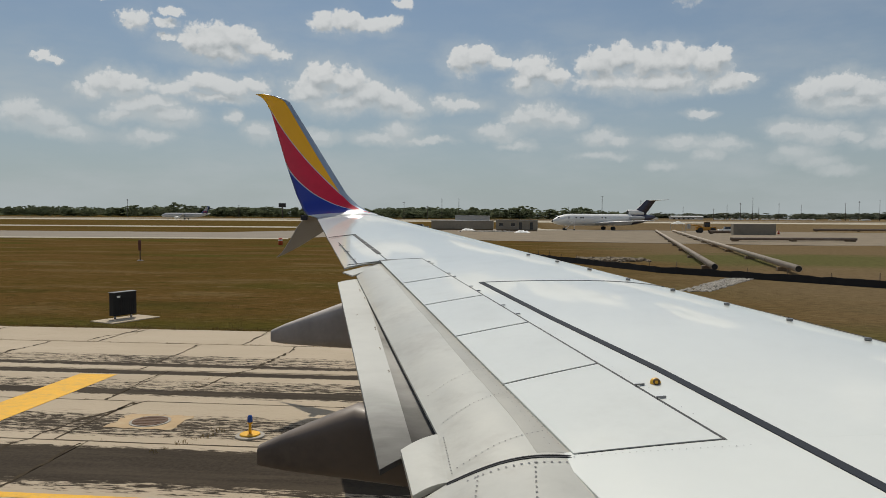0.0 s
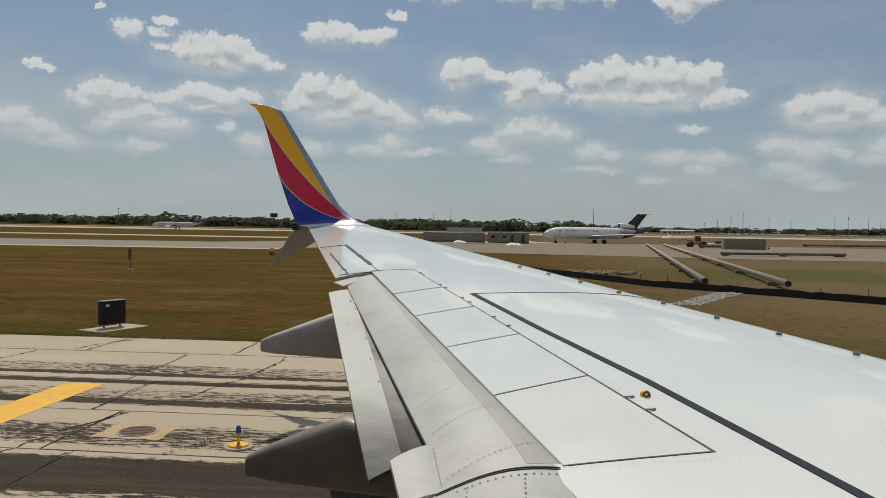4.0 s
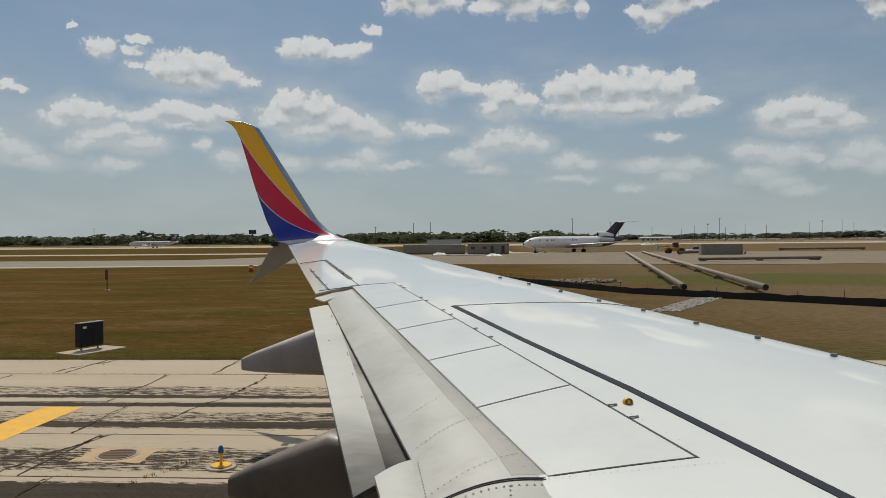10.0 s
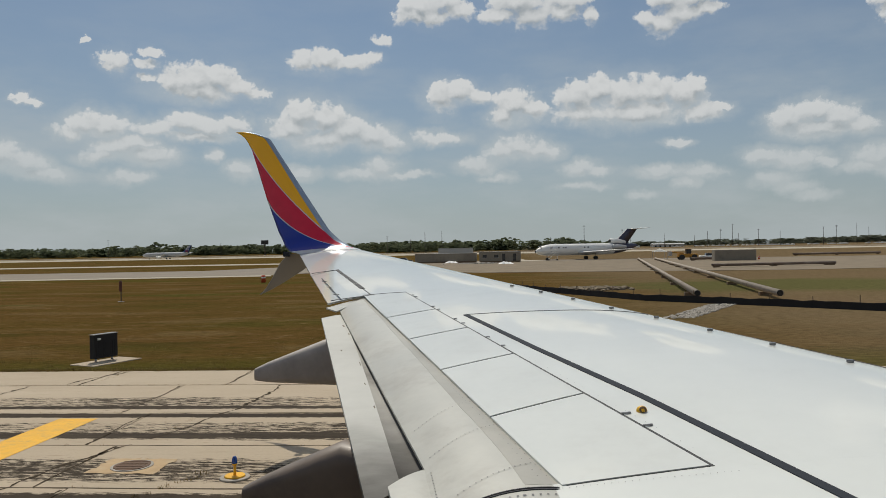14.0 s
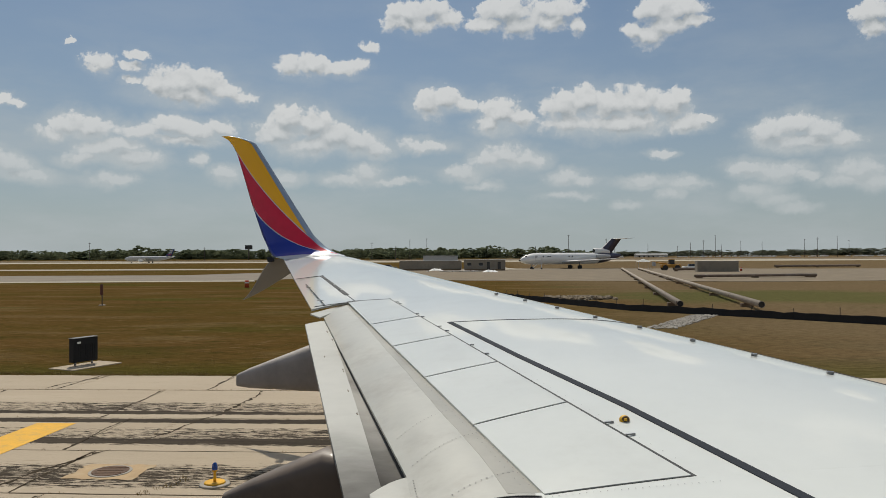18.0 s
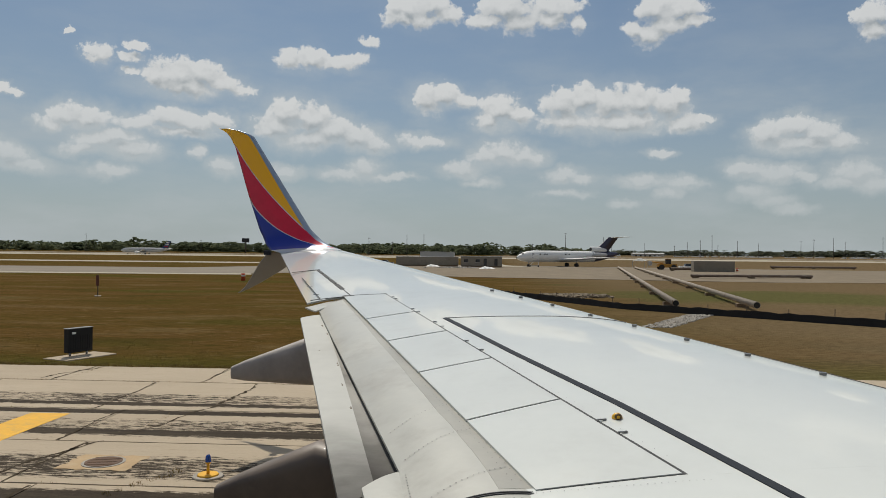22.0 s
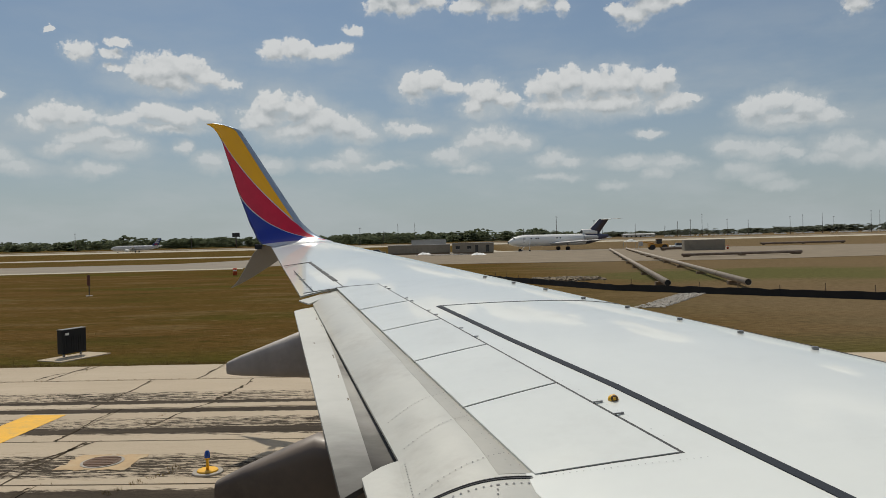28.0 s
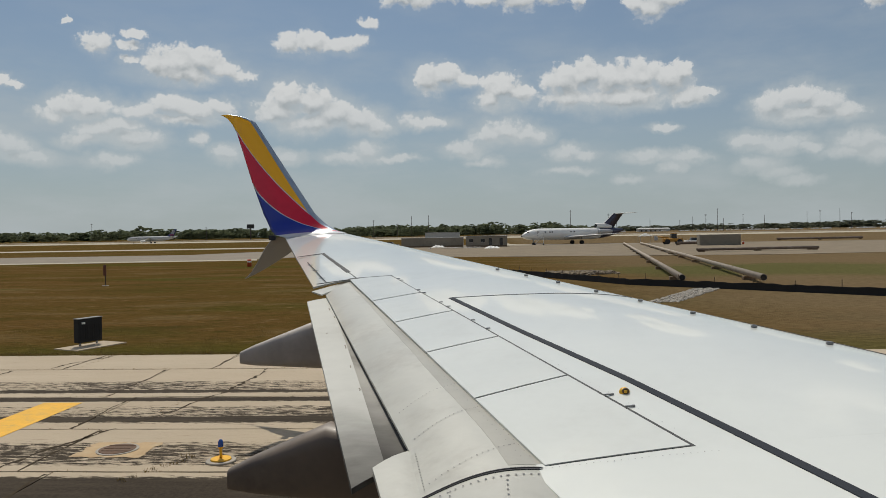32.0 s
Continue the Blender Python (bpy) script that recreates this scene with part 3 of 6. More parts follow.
def grid_slab(P, ns, nt, thick, uv=None):
    """A sheet over s, t in 0..1 with a body of that thickness under it."""
    bm = bmesh.new()
    layer = bm.loops.layers.uv.new("UVMap") if uv else None
    top = [[bm.verts.new(P(i / ns, j / nt)) for j in range(nt + 1)] for i in range(ns + 1)]
    low = [[bm.verts.new(Vector(P(i / ns, j / nt)) - Vector((0, 0, thick))) for j in range(nt + 1)] for i in range(ns + 1)]
    for i in range(ns):
        for j in range(nt):
            f = bm.faces.new((top[i][j], top[i + 1][j], top[i + 1][j + 1], top[i][j + 1]))
            f.smooth = True
            bm.faces.new((low[i][j + 1], low[i + 1][j + 1], low[i + 1][j], low[i][j]))
    rim = [(i, 0) for i in range(ns)] + [(ns, j) for j in range(nt)] + [(i, nt) for i in range(ns, 0, -1)] + [(0, j) for j in range(nt, 0, -1)]
    a = [bm.verts.new(top[i][j].co) for i, j in rim]
    b = [bm.verts.new(low[i][j].co) for i, j in rim]
    for k in range(len(rim)):
        n = (k + 1) % len(rim)
        bm.faces.new((a[n], a[k], b[k], b[n]))
    bmesh.ops.recalc_face_normals(bm, faces=bm.faces)
    return bm


def box(bm, x0, x1, y0, y1, z0, z1, bevel=0.0):
    vs = [bm.verts.new((x, y, z)) for z in (z0, z1) for y in (y0, y1) for x in (x0, x1)]
    fs = [bm.faces.new([vs[i] for i in q]) for q in ((0, 2, 3, 1), (4, 5, 7, 6), (0, 1, 5, 4), (2, 6, 7, 3), (0, 4, 6, 2), (1, 3, 7, 5))]
    if bevel:
        es = list({e for f in fs for e in f.edges})
        bmesh.ops.bevel(bm, geom=es, offset=bevel, segments=2, affect="EDGES", profile=0.6)
    return bm


def loft(sections, close_ends=True, smooth=True, flat_seam=False):
    """A skin through closed rings of equal count."""
    bm = bmesh.new()
    rings = [[bm.verts.new(p) for p in s] for s in sections]
    n = len(rings[0])
    for a, b in zip(rings, rings[1:]):
        for k in range(n):
            f = bm.faces.new((a[k], a[(k + 1) % n], b[(k + 1) % n], b[k]))
            f.smooth = smooth and not (flat_seam and k == n - 1)
    if close_ends:
        for ring in (sections[0], sections[-1]):
            bm.faces.new([bm.verts.new(p) for p in ring])
    bmesh.ops.recalc_face_normals(bm, faces=bm.faces)
    return bm


def rod(bm, a, b, r0, r1=None, n=8, caps=True):
    """A round bar between two points."""
    a, b = Vector(a), Vector(b)
    r1 = r0 if r1 is None else r1
    turn = (b - a).to_track_quat("Z", "Y").to_matrix()
    ra = [bm.verts.new(a + turn @ Vector((r0 * math.cos(k * math.tau / n), r0 * math.sin(k * math.tau / n), 0))) for k in range(n)]
    rb = [bm.verts.new(b + turn @ Vector((r1 * math.cos(k * math.tau / n), r1 * math.sin(k * math.tau / n), 0))) for k in range(n)]
    for k in range(n):
        f = bm.faces.new((ra[k], ra[(k + 1) % n], rb[(k + 1) % n], rb[k]))
        f.smooth = n > 6
    if caps:
        bm.faces.new(ra[::-1]), bm.faces.new(rb)
    return bm


# ---- the ground ----
def ground_z(y):
    return 0.0 if y < 24 else -0.0035 * (min(y, 300.0) - 24.0)


def strip(name, pts, mat, lift, kind="structure", label="", category="pavement"):
    """A thin paved sheet over a polygon on the ground, cut in lines across the slope."""
    bm = bmesh.new()
    f = bm.faces.new([bm.verts.new((x, y, 0)) for x, y in pts])
    for yc in (60, 100, 140, 180, 220, 260, 300):
        bmesh.ops.bisect_plane(bm, geom=bm.verts[:] + bm.edges[:] + bm.faces[:], plane_co=(0, yc, 0), plane_no=(0, 1, 0))
    bmesh.ops.recalc_face_normals(bm, faces=bm.faces)
    for v in bm.verts:
        v.co.z = ground_z(v.co.y) + lift
    if sum(f.normal.z for f in bm.faces) < 0:
        bmesh.ops.reverse_faces(bm, faces=bm.faces)
    r = bmesh.ops.extrude_face_region(bm, geom=bm.faces[:])
    for v in r["geom"]:
        if isinstance(v, bmesh.types.BMVert):
            v.co.z -= 0.03
    bmesh.ops.recalc_face_normals(bm, faces=bm.faces)
    return tagged(part(name, bm, mat), label, category, kind=kind)


bm = bmesh.new()
xs = [-4500, -1500, -500, -200, -80, -40, 0, 40, 80, 200, 500, 1500, 4500]
ys = [-1500, -300, -60, 23.2, 24, 40, 60, 100, 150, 200, 250, 300, 500, 900, 1500, 2600, 4600]
gv = [[bm.verts.new((x, y, ground_z(y) - (0.05 if y <= 23.2 else 0.0))) for x in xs] for y in ys]
for j in range(len(ys) - 1):
    for i in range(len(xs) - 1):
        bm.faces.new((gv[j][i], gv[j][i + 1], gv[j + 1][i + 1], gv[j + 1][i]))
ground = tagged(part("ground", bm, M["dry_grass"]), "dry brown mown airfield grass with green patches", "ground", kind="structure")

# paved strips beyond the grass
strip("taxiway", [(-900, 122), (-120, 120), (-40, 128), (-6, 196), (14, 236), (110, 203), (300, 150), (300, 178), (110, 231), (14, 262), (-40, 262), (-70, 172), (-900, 166)], M["taxi_concrete"], 0.03,
      label="pale grey concrete taxiway across the grass", category="taxiway")
strip("taxiway_edge", [(-900, 116), (-120, 114), (-38, 122), (-40, 127.9), (-120, 119.9), (-900, 121.9)], M["runway_pale"], 0.03, label="paler shoulder along the taxiway", category="taxiway")
strip("road", [(-900, 258), (-60, 258), (-60, 288), (-900, 288)], M["runway_pale"], 0.03, label="pale concrete strip beyond the taxiway", category="taxiway")
strip("runway", [(-3500, 620), (3500, 500), (3500, 560), (-3500, 860)], M["runway_pale"], 0.05, label="distant pale runway strip", category="runway")
strip("runway_earth", [(-3500, 900), (3500, 640), (3500, 760), (-3500, 1150)], M["earth"], 0.05, label="bare earth beyond the runway", category="earth")
strip("access_road", [(-2, 560), (2, 560), (9, 268), (16, 240), (6, 240), (1, 268)], M["runway_pale"], 0.06, label="narrow pale link road", category="road")

# the apron that the aircraft stands on, beside the shoulder slabs
bm = bmesh.new()
box(bm, -260, 260, -40, 8.6, -0.4, 0.0)
tagged(part("taxiway", bm, M["asphalt"]), "worn brown-grey taxiway under the aircraft", "taxiway", kind="structure")

# ---- the airliner ----
XT, YT, ZT, CT, SWEEP, TAPER, DIHEDRAL, CROWN = -2.819, 15.5, 3.705, 1.403, 0.5445, 0.2166, math.tan(radians(5.2293)), 0.5891


def lead_x(y):
    return XT + SWEEP * (YT - y)


def chord(y):
    return CT + TAPER * (YT - y)


def profile(u):
    u = min(max(u, 0.0), 1.0)
    return 0.2969 * math.sqrt(u) - 0.126 * u - 0.3516 * u * u + 0.2843 * u**3 - 0.1015 * u**4


def plane_z(y):
    return ZT - DIHEDRAL * (YT - y)


def skin(x, y, lift=0.0):
    """A point of the wing's upper skin."""
    u = (lead_x(y) - x) / chord(y)
    return Vector((x, y, plane_z(y) + CROWN * profile(u) * chord(y) + lift))


def at_u(u, y, lift=0.0):
    return skin(lead_x(y) - u * chord(y), y, lift)


airliner = thing("airliner", (0, -1.75, 0), "white airliner with slightly extended flaps and a three-coloured winglet", "airplane")


def wing_body(y0, y1, u_end, n):
    secs = []
    us = [u_end * (1 - math.cos(k / 26 * math.pi / 2)) for k in range(26)] + [u_end * 0.9985, u_end]
    for j in range(n + 1):
        y = y0 + (y1 - y0) * j / n
        c = chord(y)
        up = [at_u(u, y) for u in reversed(us)]
        low = [Vector((lead_x(y) - u * c, y, plane_z(y) - 0.36 * profile(u) * c)) for u in us[1:]]
        secs.append(up + low)
    return loft(secs, flat_seam=True)


wing = part("wing", wing_body(3.42, 15.20, 0.80, 40), M["wing_white"], airliner, "glossy white swept wing")
part("wing_root", wing_body(0.12, 3.4197, 0.888, 14), M["wing_white"], airliner, "glossy white inner wing")

# trailing edge outboard of the aileron
part("wing_tip_edge", grid_slab(lambda s, t: at_u(0.80 + 0.20 * s, 11.945 + 3.255 * t, -0.03 * s * s * (1 - t)), 6, 16, 0.025), M["wing_white"], airliner)

# spoilers between the hinge line and their trailing edge
HINGE = [(-1.14, 9.03), (-0.65, 7.77), (-0.28, 6.75), (0.12, 5.70), (0.51, 4.61), (0.95, 3.44)]
AFT = [(-1.69, 9.16), (-1.18, 7.60), (-0.80, 6.55), (-0.44, 5.47), (-0.07, 4.37), (0.27, 3.39)]


def on_line(line, t):
    """A place on the straight line between the ends of a row of points."""
    (x0, y0), (x1, y1) = line[0], line[-1]
    return (x0 + (x1 - x0) * t, y0 + (y1 - y0) * t)


def share(line, p):
    (x0, y0), (x1, y1) = line[0], line[-1]
    return ((p[0] - x0) * (x1 - x0) + (p[1] - y0) * (y1 - y0)) / ((x1 - x0) ** 2 + (y1 - y0) ** 2)


def spoiler_sheet(a0, a1, b0, b1, s0, s1, lift):
    def P(s, t):
        q = s0 + (s1 - s0) * s
        h, b = on_line(HINGE, a0 + (a1 - a0) * t), on_line(AFT, b0 + (b1 - b0) * t)
        return skin(h[0] + (b[0] - h[0]) * q, h[1] + (b[1] - h[1]) * q, lift)
    return P


part("spoiler_bed", grid_slab(spoiler_sheet(-0.001, 1.0002, -0.001, 1.0002, -0.012, 0.97, 0.0015), 14, 60, 0.02), M["seal_dark"], airliner, "dark joint bed under the spoilers")
for k in range(5):
    a0, a1, b0, b1 = share(HINGE, HINGE[k]), share(HINGE, HINGE[k + 1]), share(AFT, AFT[k]), share(AFT, AFT[k + 1])
    g0, g1 = ((0.0020, 0.0026), (0.0026, 0.0022), (0.0022, 0.0019), (0.0019, 0.0017), (0.0017, 0.0006))[k]
    part("spoiler", grid_slab(spoiler_sheet(a0 + g0, a1 - g1, b0 + g0, b1 - g1, 0.022, 1.0, 0.006), 12, 16, 0.012), M["spoiler_white"], airliner, "flush white spoiler panel")


def ribbon(pts, width, lift, n=40, thick=0.006):
    """A narrow band on the upper skin along plan points."""
    segs = [(Vector(a), Vector(b)) for a, b in zip(pts, pts[1:])]
    total = sum((b - a).length for a, b in segs)
    def at(t):
        d = t * total
        for a, b in segs:
            l = (b - a).length
            if d <= l + 1e-9:
                return a + (b - a) * (d / l), (b - a).normalized()
            d -= l
        return segs[-1][1], (segs[-1][1] - segs[-1][0]).normalized()
    def P(s, t):
        p, w = at(t)
        q = p + Vector((-w.y, w.x)) * (s - 0.5) * width
        return skin(q.x, q.y, lift)
    return grid_slab(P, 1, n, thick)


part("walkway_line", ribbon([(-0.34, 7.34), (0.27, 5.80), (0.83, 4.46), (1.40, 2.94), (1.99, 1.30)], 0.048, 0.005, 60), M["walk_line"], airliner, "dark grey walkway line painted on the wing")
part("walkway_line", ribbon([(-0.34, 7.34), (0.47, 7.24), (1.40, 7.21)], 0.012, 0.004, 40), M["pen_line"], airliner, "thin dark walkway line")
part("slat_joint", ribbon([(lead_x(y) - (0.02 + 0.032 * (7.2 - y)) * chord(y), y) for y in (7.15, 6.0, 5.0, 4.0, 3.0, 1.0)], 0.020, 0.003, 60), M["seal_brown"], airliner, "thin brown joint behind the leading edge")
for ends in ([AFT[0], HINGE[0]], [(lead_x(9.10) - u * chord(9.10), 9.10) for u in (0.79, 0.90, 0.985)], [(lead_x(11.93) - u * chord(11.93), 11.93) for u in (0.79, 0.90, 0.995)]):
    part("panel_joint", ribbon(ends, 0.030, 0.007, 16), M["seal_dark"], airliner, "dark joint between panels")

# vortex generators behind the leading edge
def vane():
    bm = bmesh.new()
    box(bm, -0.022, 0.022, -0.016, 0.016, 0.0, 0.020, 0.005)
    return bm


for x, y in [(0.15, 9.13), (0.47, 8.59), (0.78, 8.04), (1.09, 7.40), (1.41, 6.87), (1.71, 6.24), (2.01, 5.69), (2.31, 5.13)]:
    o = part("vortex_generator", vane(), M["fitting"], airliner, "small dark metal vane")
    o.matrix_world = Matrix.Translation(skin(x, y, 0.0)) @ Matrix.Rotation(radians(-12), 4, "Z")

# the yellow tie-down hook and dome; a dark brown ball paints its shaded opening
bm = bmesh.new()
bmesh.ops.create_uvsphere(bm, u_segments=18, v_segments=10, radius=0.030)
bmesh.ops.scale(bm, vec=(1.0, 0.9, 0.9), verts=bm.verts)
hook = part("escape_hook", bm, M["hook_yellow"], airliner, "yellow domed tie-down fitting")
hook.matrix_world = Matrix.Translation(skin(0.78, 4.22, 0.004))
bm = bmesh.new()
bmesh.ops.create_uvsphere(bm, u_segments=14, v_segments=8, radius=0.021)
bmesh.ops.scale(bm, vec=(1.0, 0.6, 0.95), verts=bm.verts)
bmesh.ops.translate(bm, vec=skin(0.78, 4.22, 0.014) + Vector((0.003, -0.019, -0.003)), verts=bm.verts)
part("hook_cup", bm, M["hook_brown"], hook, "dark brown ball painted as the dome's shaded opening")
bm = box(bmesh.new(), -0.008, 0.008, -0.004, 0.004, -0.007, 0.008, 0.002)
bmesh.ops.translate(bm, vec=skin(0.78, 4.22, 0.018) + Vector((0.001, -0.034, -0.006)), verts=bm.verts)
part("hook", bm, M["hook_yellow"], hook, "yellow hook")

# hinge fittings along the spoiler line
for t0 in (0.05, 0.075, 0.20, 0.235, 0.335, 0.375, 0.49, 0.55, 0.866, 0.903):
    h = on_line(HINGE, t0)
    bm = bmesh.new()
    arm = 0.048 if t0 in (0.866, 0.903) else 0.030
    box(bm, -0.005, arm, -0.005, 0.005, 0.0, 0.008, 0.001)
    if arm > 0.04:
        box(bm, arm - 0.014, arm, -0.006, 0.006, 0.0, 0.010, 0.002)
    o = part("hinge_fitting", bm, M["fitting"], airliner)
    o.matrix_world = Matrix.Translation(skin(h[0], h[1], 0.006)) @ Matrix.Rotation(radians(14), 4, "Z")

# aileron with its tab
part("aileron_bed", grid_slab(lambda s, t: at_u(0.80 + 0.006 * s, 9.10 + 2.42 * t, -0.004), 2, 30, 0.03), M["seal_dark"], airliner)
aileron = part("aileron", grid_slab(lambda s, t: at_u(0.806 + 0.194 * s, 9.12 + 2.80 * t, -0.03 * s * s), 8, 30, 0.02), M["wing_white"], airliner, "white aileron")
part("tab_joint", ribbon([(-1.98, 9.16), (-2.70, 11.19)], 0.010, 0.006, 24), M["seal_dark"], aileron)
for t0 in (0.15, 0.5, 0.8):
    bm = bmesh.new()
    box(bm, -0.045, 0.03, -0.006, 0.006, 0.0, 0.008, 0.002)
    o = part("tab_hinge", bm, M["fitting"], aileron)
    o.matrix_world = Matrix.Translation(skin(-1.98 - 0.72 * t0, 9.16 + 2.03 * t0, 0.004))
for y in (9.95, 10.52, 11.09, 11.66):
    bm = grid_slab(lambda s, t: at_u(0.792 + 0.022 * s, y + 0.50 * (t - 0.5), 0.005), 2, 6, 0.006)
    part("aileron_gap", bm, M["seal_dark"], aileron)


def mixed(a, b, t):
    return Vector(a) + (Vector(b) - Vector(a)) * t


def along(points, t):
    """A place along a broken line, by share of its count of pieces."""
    k = min(int(t * (len(points) - 1)), len(points) - 2)
    return mixed(points[k], points[k + 1], t * (len(points) - 1) - k)


# main flap behind the spoilers
FORE_OUT, FORE_IN = Vector((-1.62, 9.22, 3.165)), Vector((0.33, 3.40, 2.655))
AFT_OUT, AFT_IN, AFT_END = Vector((-1.87, 8.62, 3.04)), Vector((-0.405, 3.88, 2.595)), Vector((-0.30, 3.30, 2.545))


def main_flap(s, t):
    f = mixed(FORE_OUT, FORE_IN, t)
    a = mixed(AFT_OUT, AFT_IN, t / 0.9) if t < 0.9 else mixed(AFT_IN, AFT_END, (t - 0.9) / 0.1)
    p = mixed(f, a, s)
    p.z += 0.028 * math.sin(math.pi * s) * (1 + t)
    return p


flap = part("flap", grid_slab(main_flap, 14, 60, 0.018), M["flap_grey"], airliner, "beige-grey main flap, drooped a little")
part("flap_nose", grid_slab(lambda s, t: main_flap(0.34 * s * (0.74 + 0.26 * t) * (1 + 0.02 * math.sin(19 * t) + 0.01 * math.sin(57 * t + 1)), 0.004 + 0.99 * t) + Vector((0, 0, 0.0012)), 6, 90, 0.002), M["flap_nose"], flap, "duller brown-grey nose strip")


def aft_flap(s, t):
    a = mixed((-2.02, 8.33, 2.985), (-0.650, 3.53, 2.515), t)
    f = mixed(mixed((-1.845, 8.58, 3.005), (-0.395, 3.90, 2.560), t), a, 0.04 + 0.40 * max(0.0, t - 0.25) / 0.75)
    p = mixed(f, a, s)
    p.z += 0.004 * math.sin(math.pi * s)
    return p


part("aft_flap", grid_slab(aft_flap, 10, 50, 0.03), M["flap_metal"], airliner, "grey metal aft flap with dull streaks, shade painted at its inner end")


def cove(s, t):
    f = mixed((-1.835, 8.60, 2.992), (-0.385, 3.92, 2.545), t)
    p = mixed(f, aft_flap(0.0, t) - Vector((0, 0, 0.004 + 0.012 * t)), s)
    p.z -= 0.010 * math.sin(math.pi * s) * t
    return p


part("flap_cove", grid_slab(cove, 10, 50, 0.02), M["cove_dark"], airliner, "recessed strip of the aft flap, shade put into its colour")
part("flap_gap", grid_slab(lambda s, t: mixed(AFT_OUT, AFT_IN, t) + Vector((0.030 - 0.026 * s, 0, -0.034)), 2, 10, 0.02), M["seal_dark"], airliner)


def flap_end(s, t):
    f = mixed((-0.40, 3.895, 2.59), (-0.285, 3.31, 2.545), t)
    a = mixed((-0.57, 3.68, 2.565), (-0.44, 3.19, 2.52), t)
    p = mixed(f, a, s)
    p.z += 0.012 * math.sin(math.pi * s) + 0.004
    return p


part("flap_end", grid_slab(flap_end, 6, 10, 0.03), M["flap_grey"], airliner, "beige-grey inner flap end")


def inner_flap(s, t):
    p = main_flap(s * 1.25, 1.0) if s < 0.8 else mixed(main_flap(1.0, 1.0), (-0.43, 3.16, 2.50), (s - 0.8) * 5)
    return p + Vector((0, -0.007 - 1.3 * t, -0.001 - 0.13 * t))


part("inner_flap", grid_slab(inner_flap, 16, 12, 0.05), M["flap_grey"], airliner, "beige-grey inboard flap")


part("inner_flap", grid_slab(lambda s, t: inner_flap(s, 1.004 + 1.35 * t), 16, 12, 0.05), M["flap_grey"], airliner, "beige-grey inboard flap")


def root_panel(s, t):
    """Fixed panel between the inner wing and its flap."""
    y = 2.80 - 2.60 * t
    return mixed((main_flap(0.0, 1.0).x, y, 2.648 - 0.1 * (3.40 - y)), at_u(0.886, y, -0.012), s)


part("root_panel", grid_slab(root_panel, 4, 10, 0.02), M["wing_white"], airliner, "white fixed panel at the wing root")


def seam(s, t):
    p = main_flap(0.02 + 0.98 * t, 1.0)
    return p + Vector((0, (s - 0.8) * 0.009, 0.004))


part("flap_seam", grid_slab(seam, 1, 24, 0.03), M["seal_dark"], airliner, "dark curved rubber seam")
part("flap_seam", grid_slab(lambda s, t: seam(s, t) + Vector((0, -0.017, -0.002)), 1, 24, 0.03), M["seal_dark"], airliner, "dark curved rubber seam")
part("flap_corner", grid_slab(lambda s, t: mixed(mixed((-1.64, 9.36, 3.172), (-2.075, 8.80, 3.066), t), mixed((-1.62, 9.05, 3.150), (-1.90, 8.545, 3.046), t), s), 4, 8, 0.015), M["flap_grey"], flap, "outer flap corner")

# rubbed marks on the aft flap
for s0, t0, long, wide in ((0.10, 0.13, 0.020, 0.07), (0.05, 0.22, 0.016, 0.05), (0.04, 0.47, 0.022, 0.05), (0.10, 0.60, 0.012, 0.04), (0.03, 0.72, 0.010, 0.06), (0.55, 0.35, 0.008, 0.04)):
    part("scuff", grid_slab(lambda s, t: aft_flap(s0 + wide * s * (0.5 + 0.5 * math.sin(9 * t)), t0 + long * t) + Vector((0, 0, 0.0015)), 1, 6, 0.002), M["scuff"], airliner, "rubbed brown mark")

# rivet rows on the flap
verts, faces = [], []


def rivet(p, r=0.0043):
    n = len(verts)
    for k in range(6):
        verts.append((p.x + r * math.cos(k * math.tau / 6), p.y + r * 1.3 * math.sin(k * math.tau / 6), p.z + 0.0035))
    faces.append(tuple(range(n, n + 6)))


for t0 in (0.77, 0.85, 0.95):
    for k in range(16):
        rivet(main_flap(0.16 + 0.80 * k / 16, t0 + 0.035 * k / 16))
for k in range(14):
    rivet(main_flap(0.955, 0.915 + 0.08 * k / 14))
for k in range(46):
    rivet(main_flap(0.13, 0.42 + 0.57 * k / 46), 0.0034)
    rivet(main_flap(0.20, 0.42 + 0.57 * k / 46), 0.0034)
for k in range(14):
    rivet(inner_flap(0.12 + 0.6 * k / 14, 0.05), 0.0058)
    rivet(inner_flap(0.30, 0.05 + 0.5 * k / 14), 0.0055)
    rivet(inner_flap(0.62, 0.05 + 0.5 * k / 14), 0.0055)
for k in range(26):
    h = on_line(HINGE, 0.52 + 0.46 * k / 26)
    rivet(skin(h[0] + 0.045, h[1], 0.0), 0.0030)
    rivet(skin(0.27 + 0.8 * k / 26, 3.365, 0.0), 0.0030)
me = bpy.data.meshes.new("rivets")
me.from_pydata(verts, [], faces)
me.materials.append(M["rivet_dark"])
riv = new("rivets", me)
riv.parent, riv.matrix_parent_inverse = airliner, airliner.matrix_world.inverted()
tagged(riv, "rows of small dark rivets", kind="stuff")


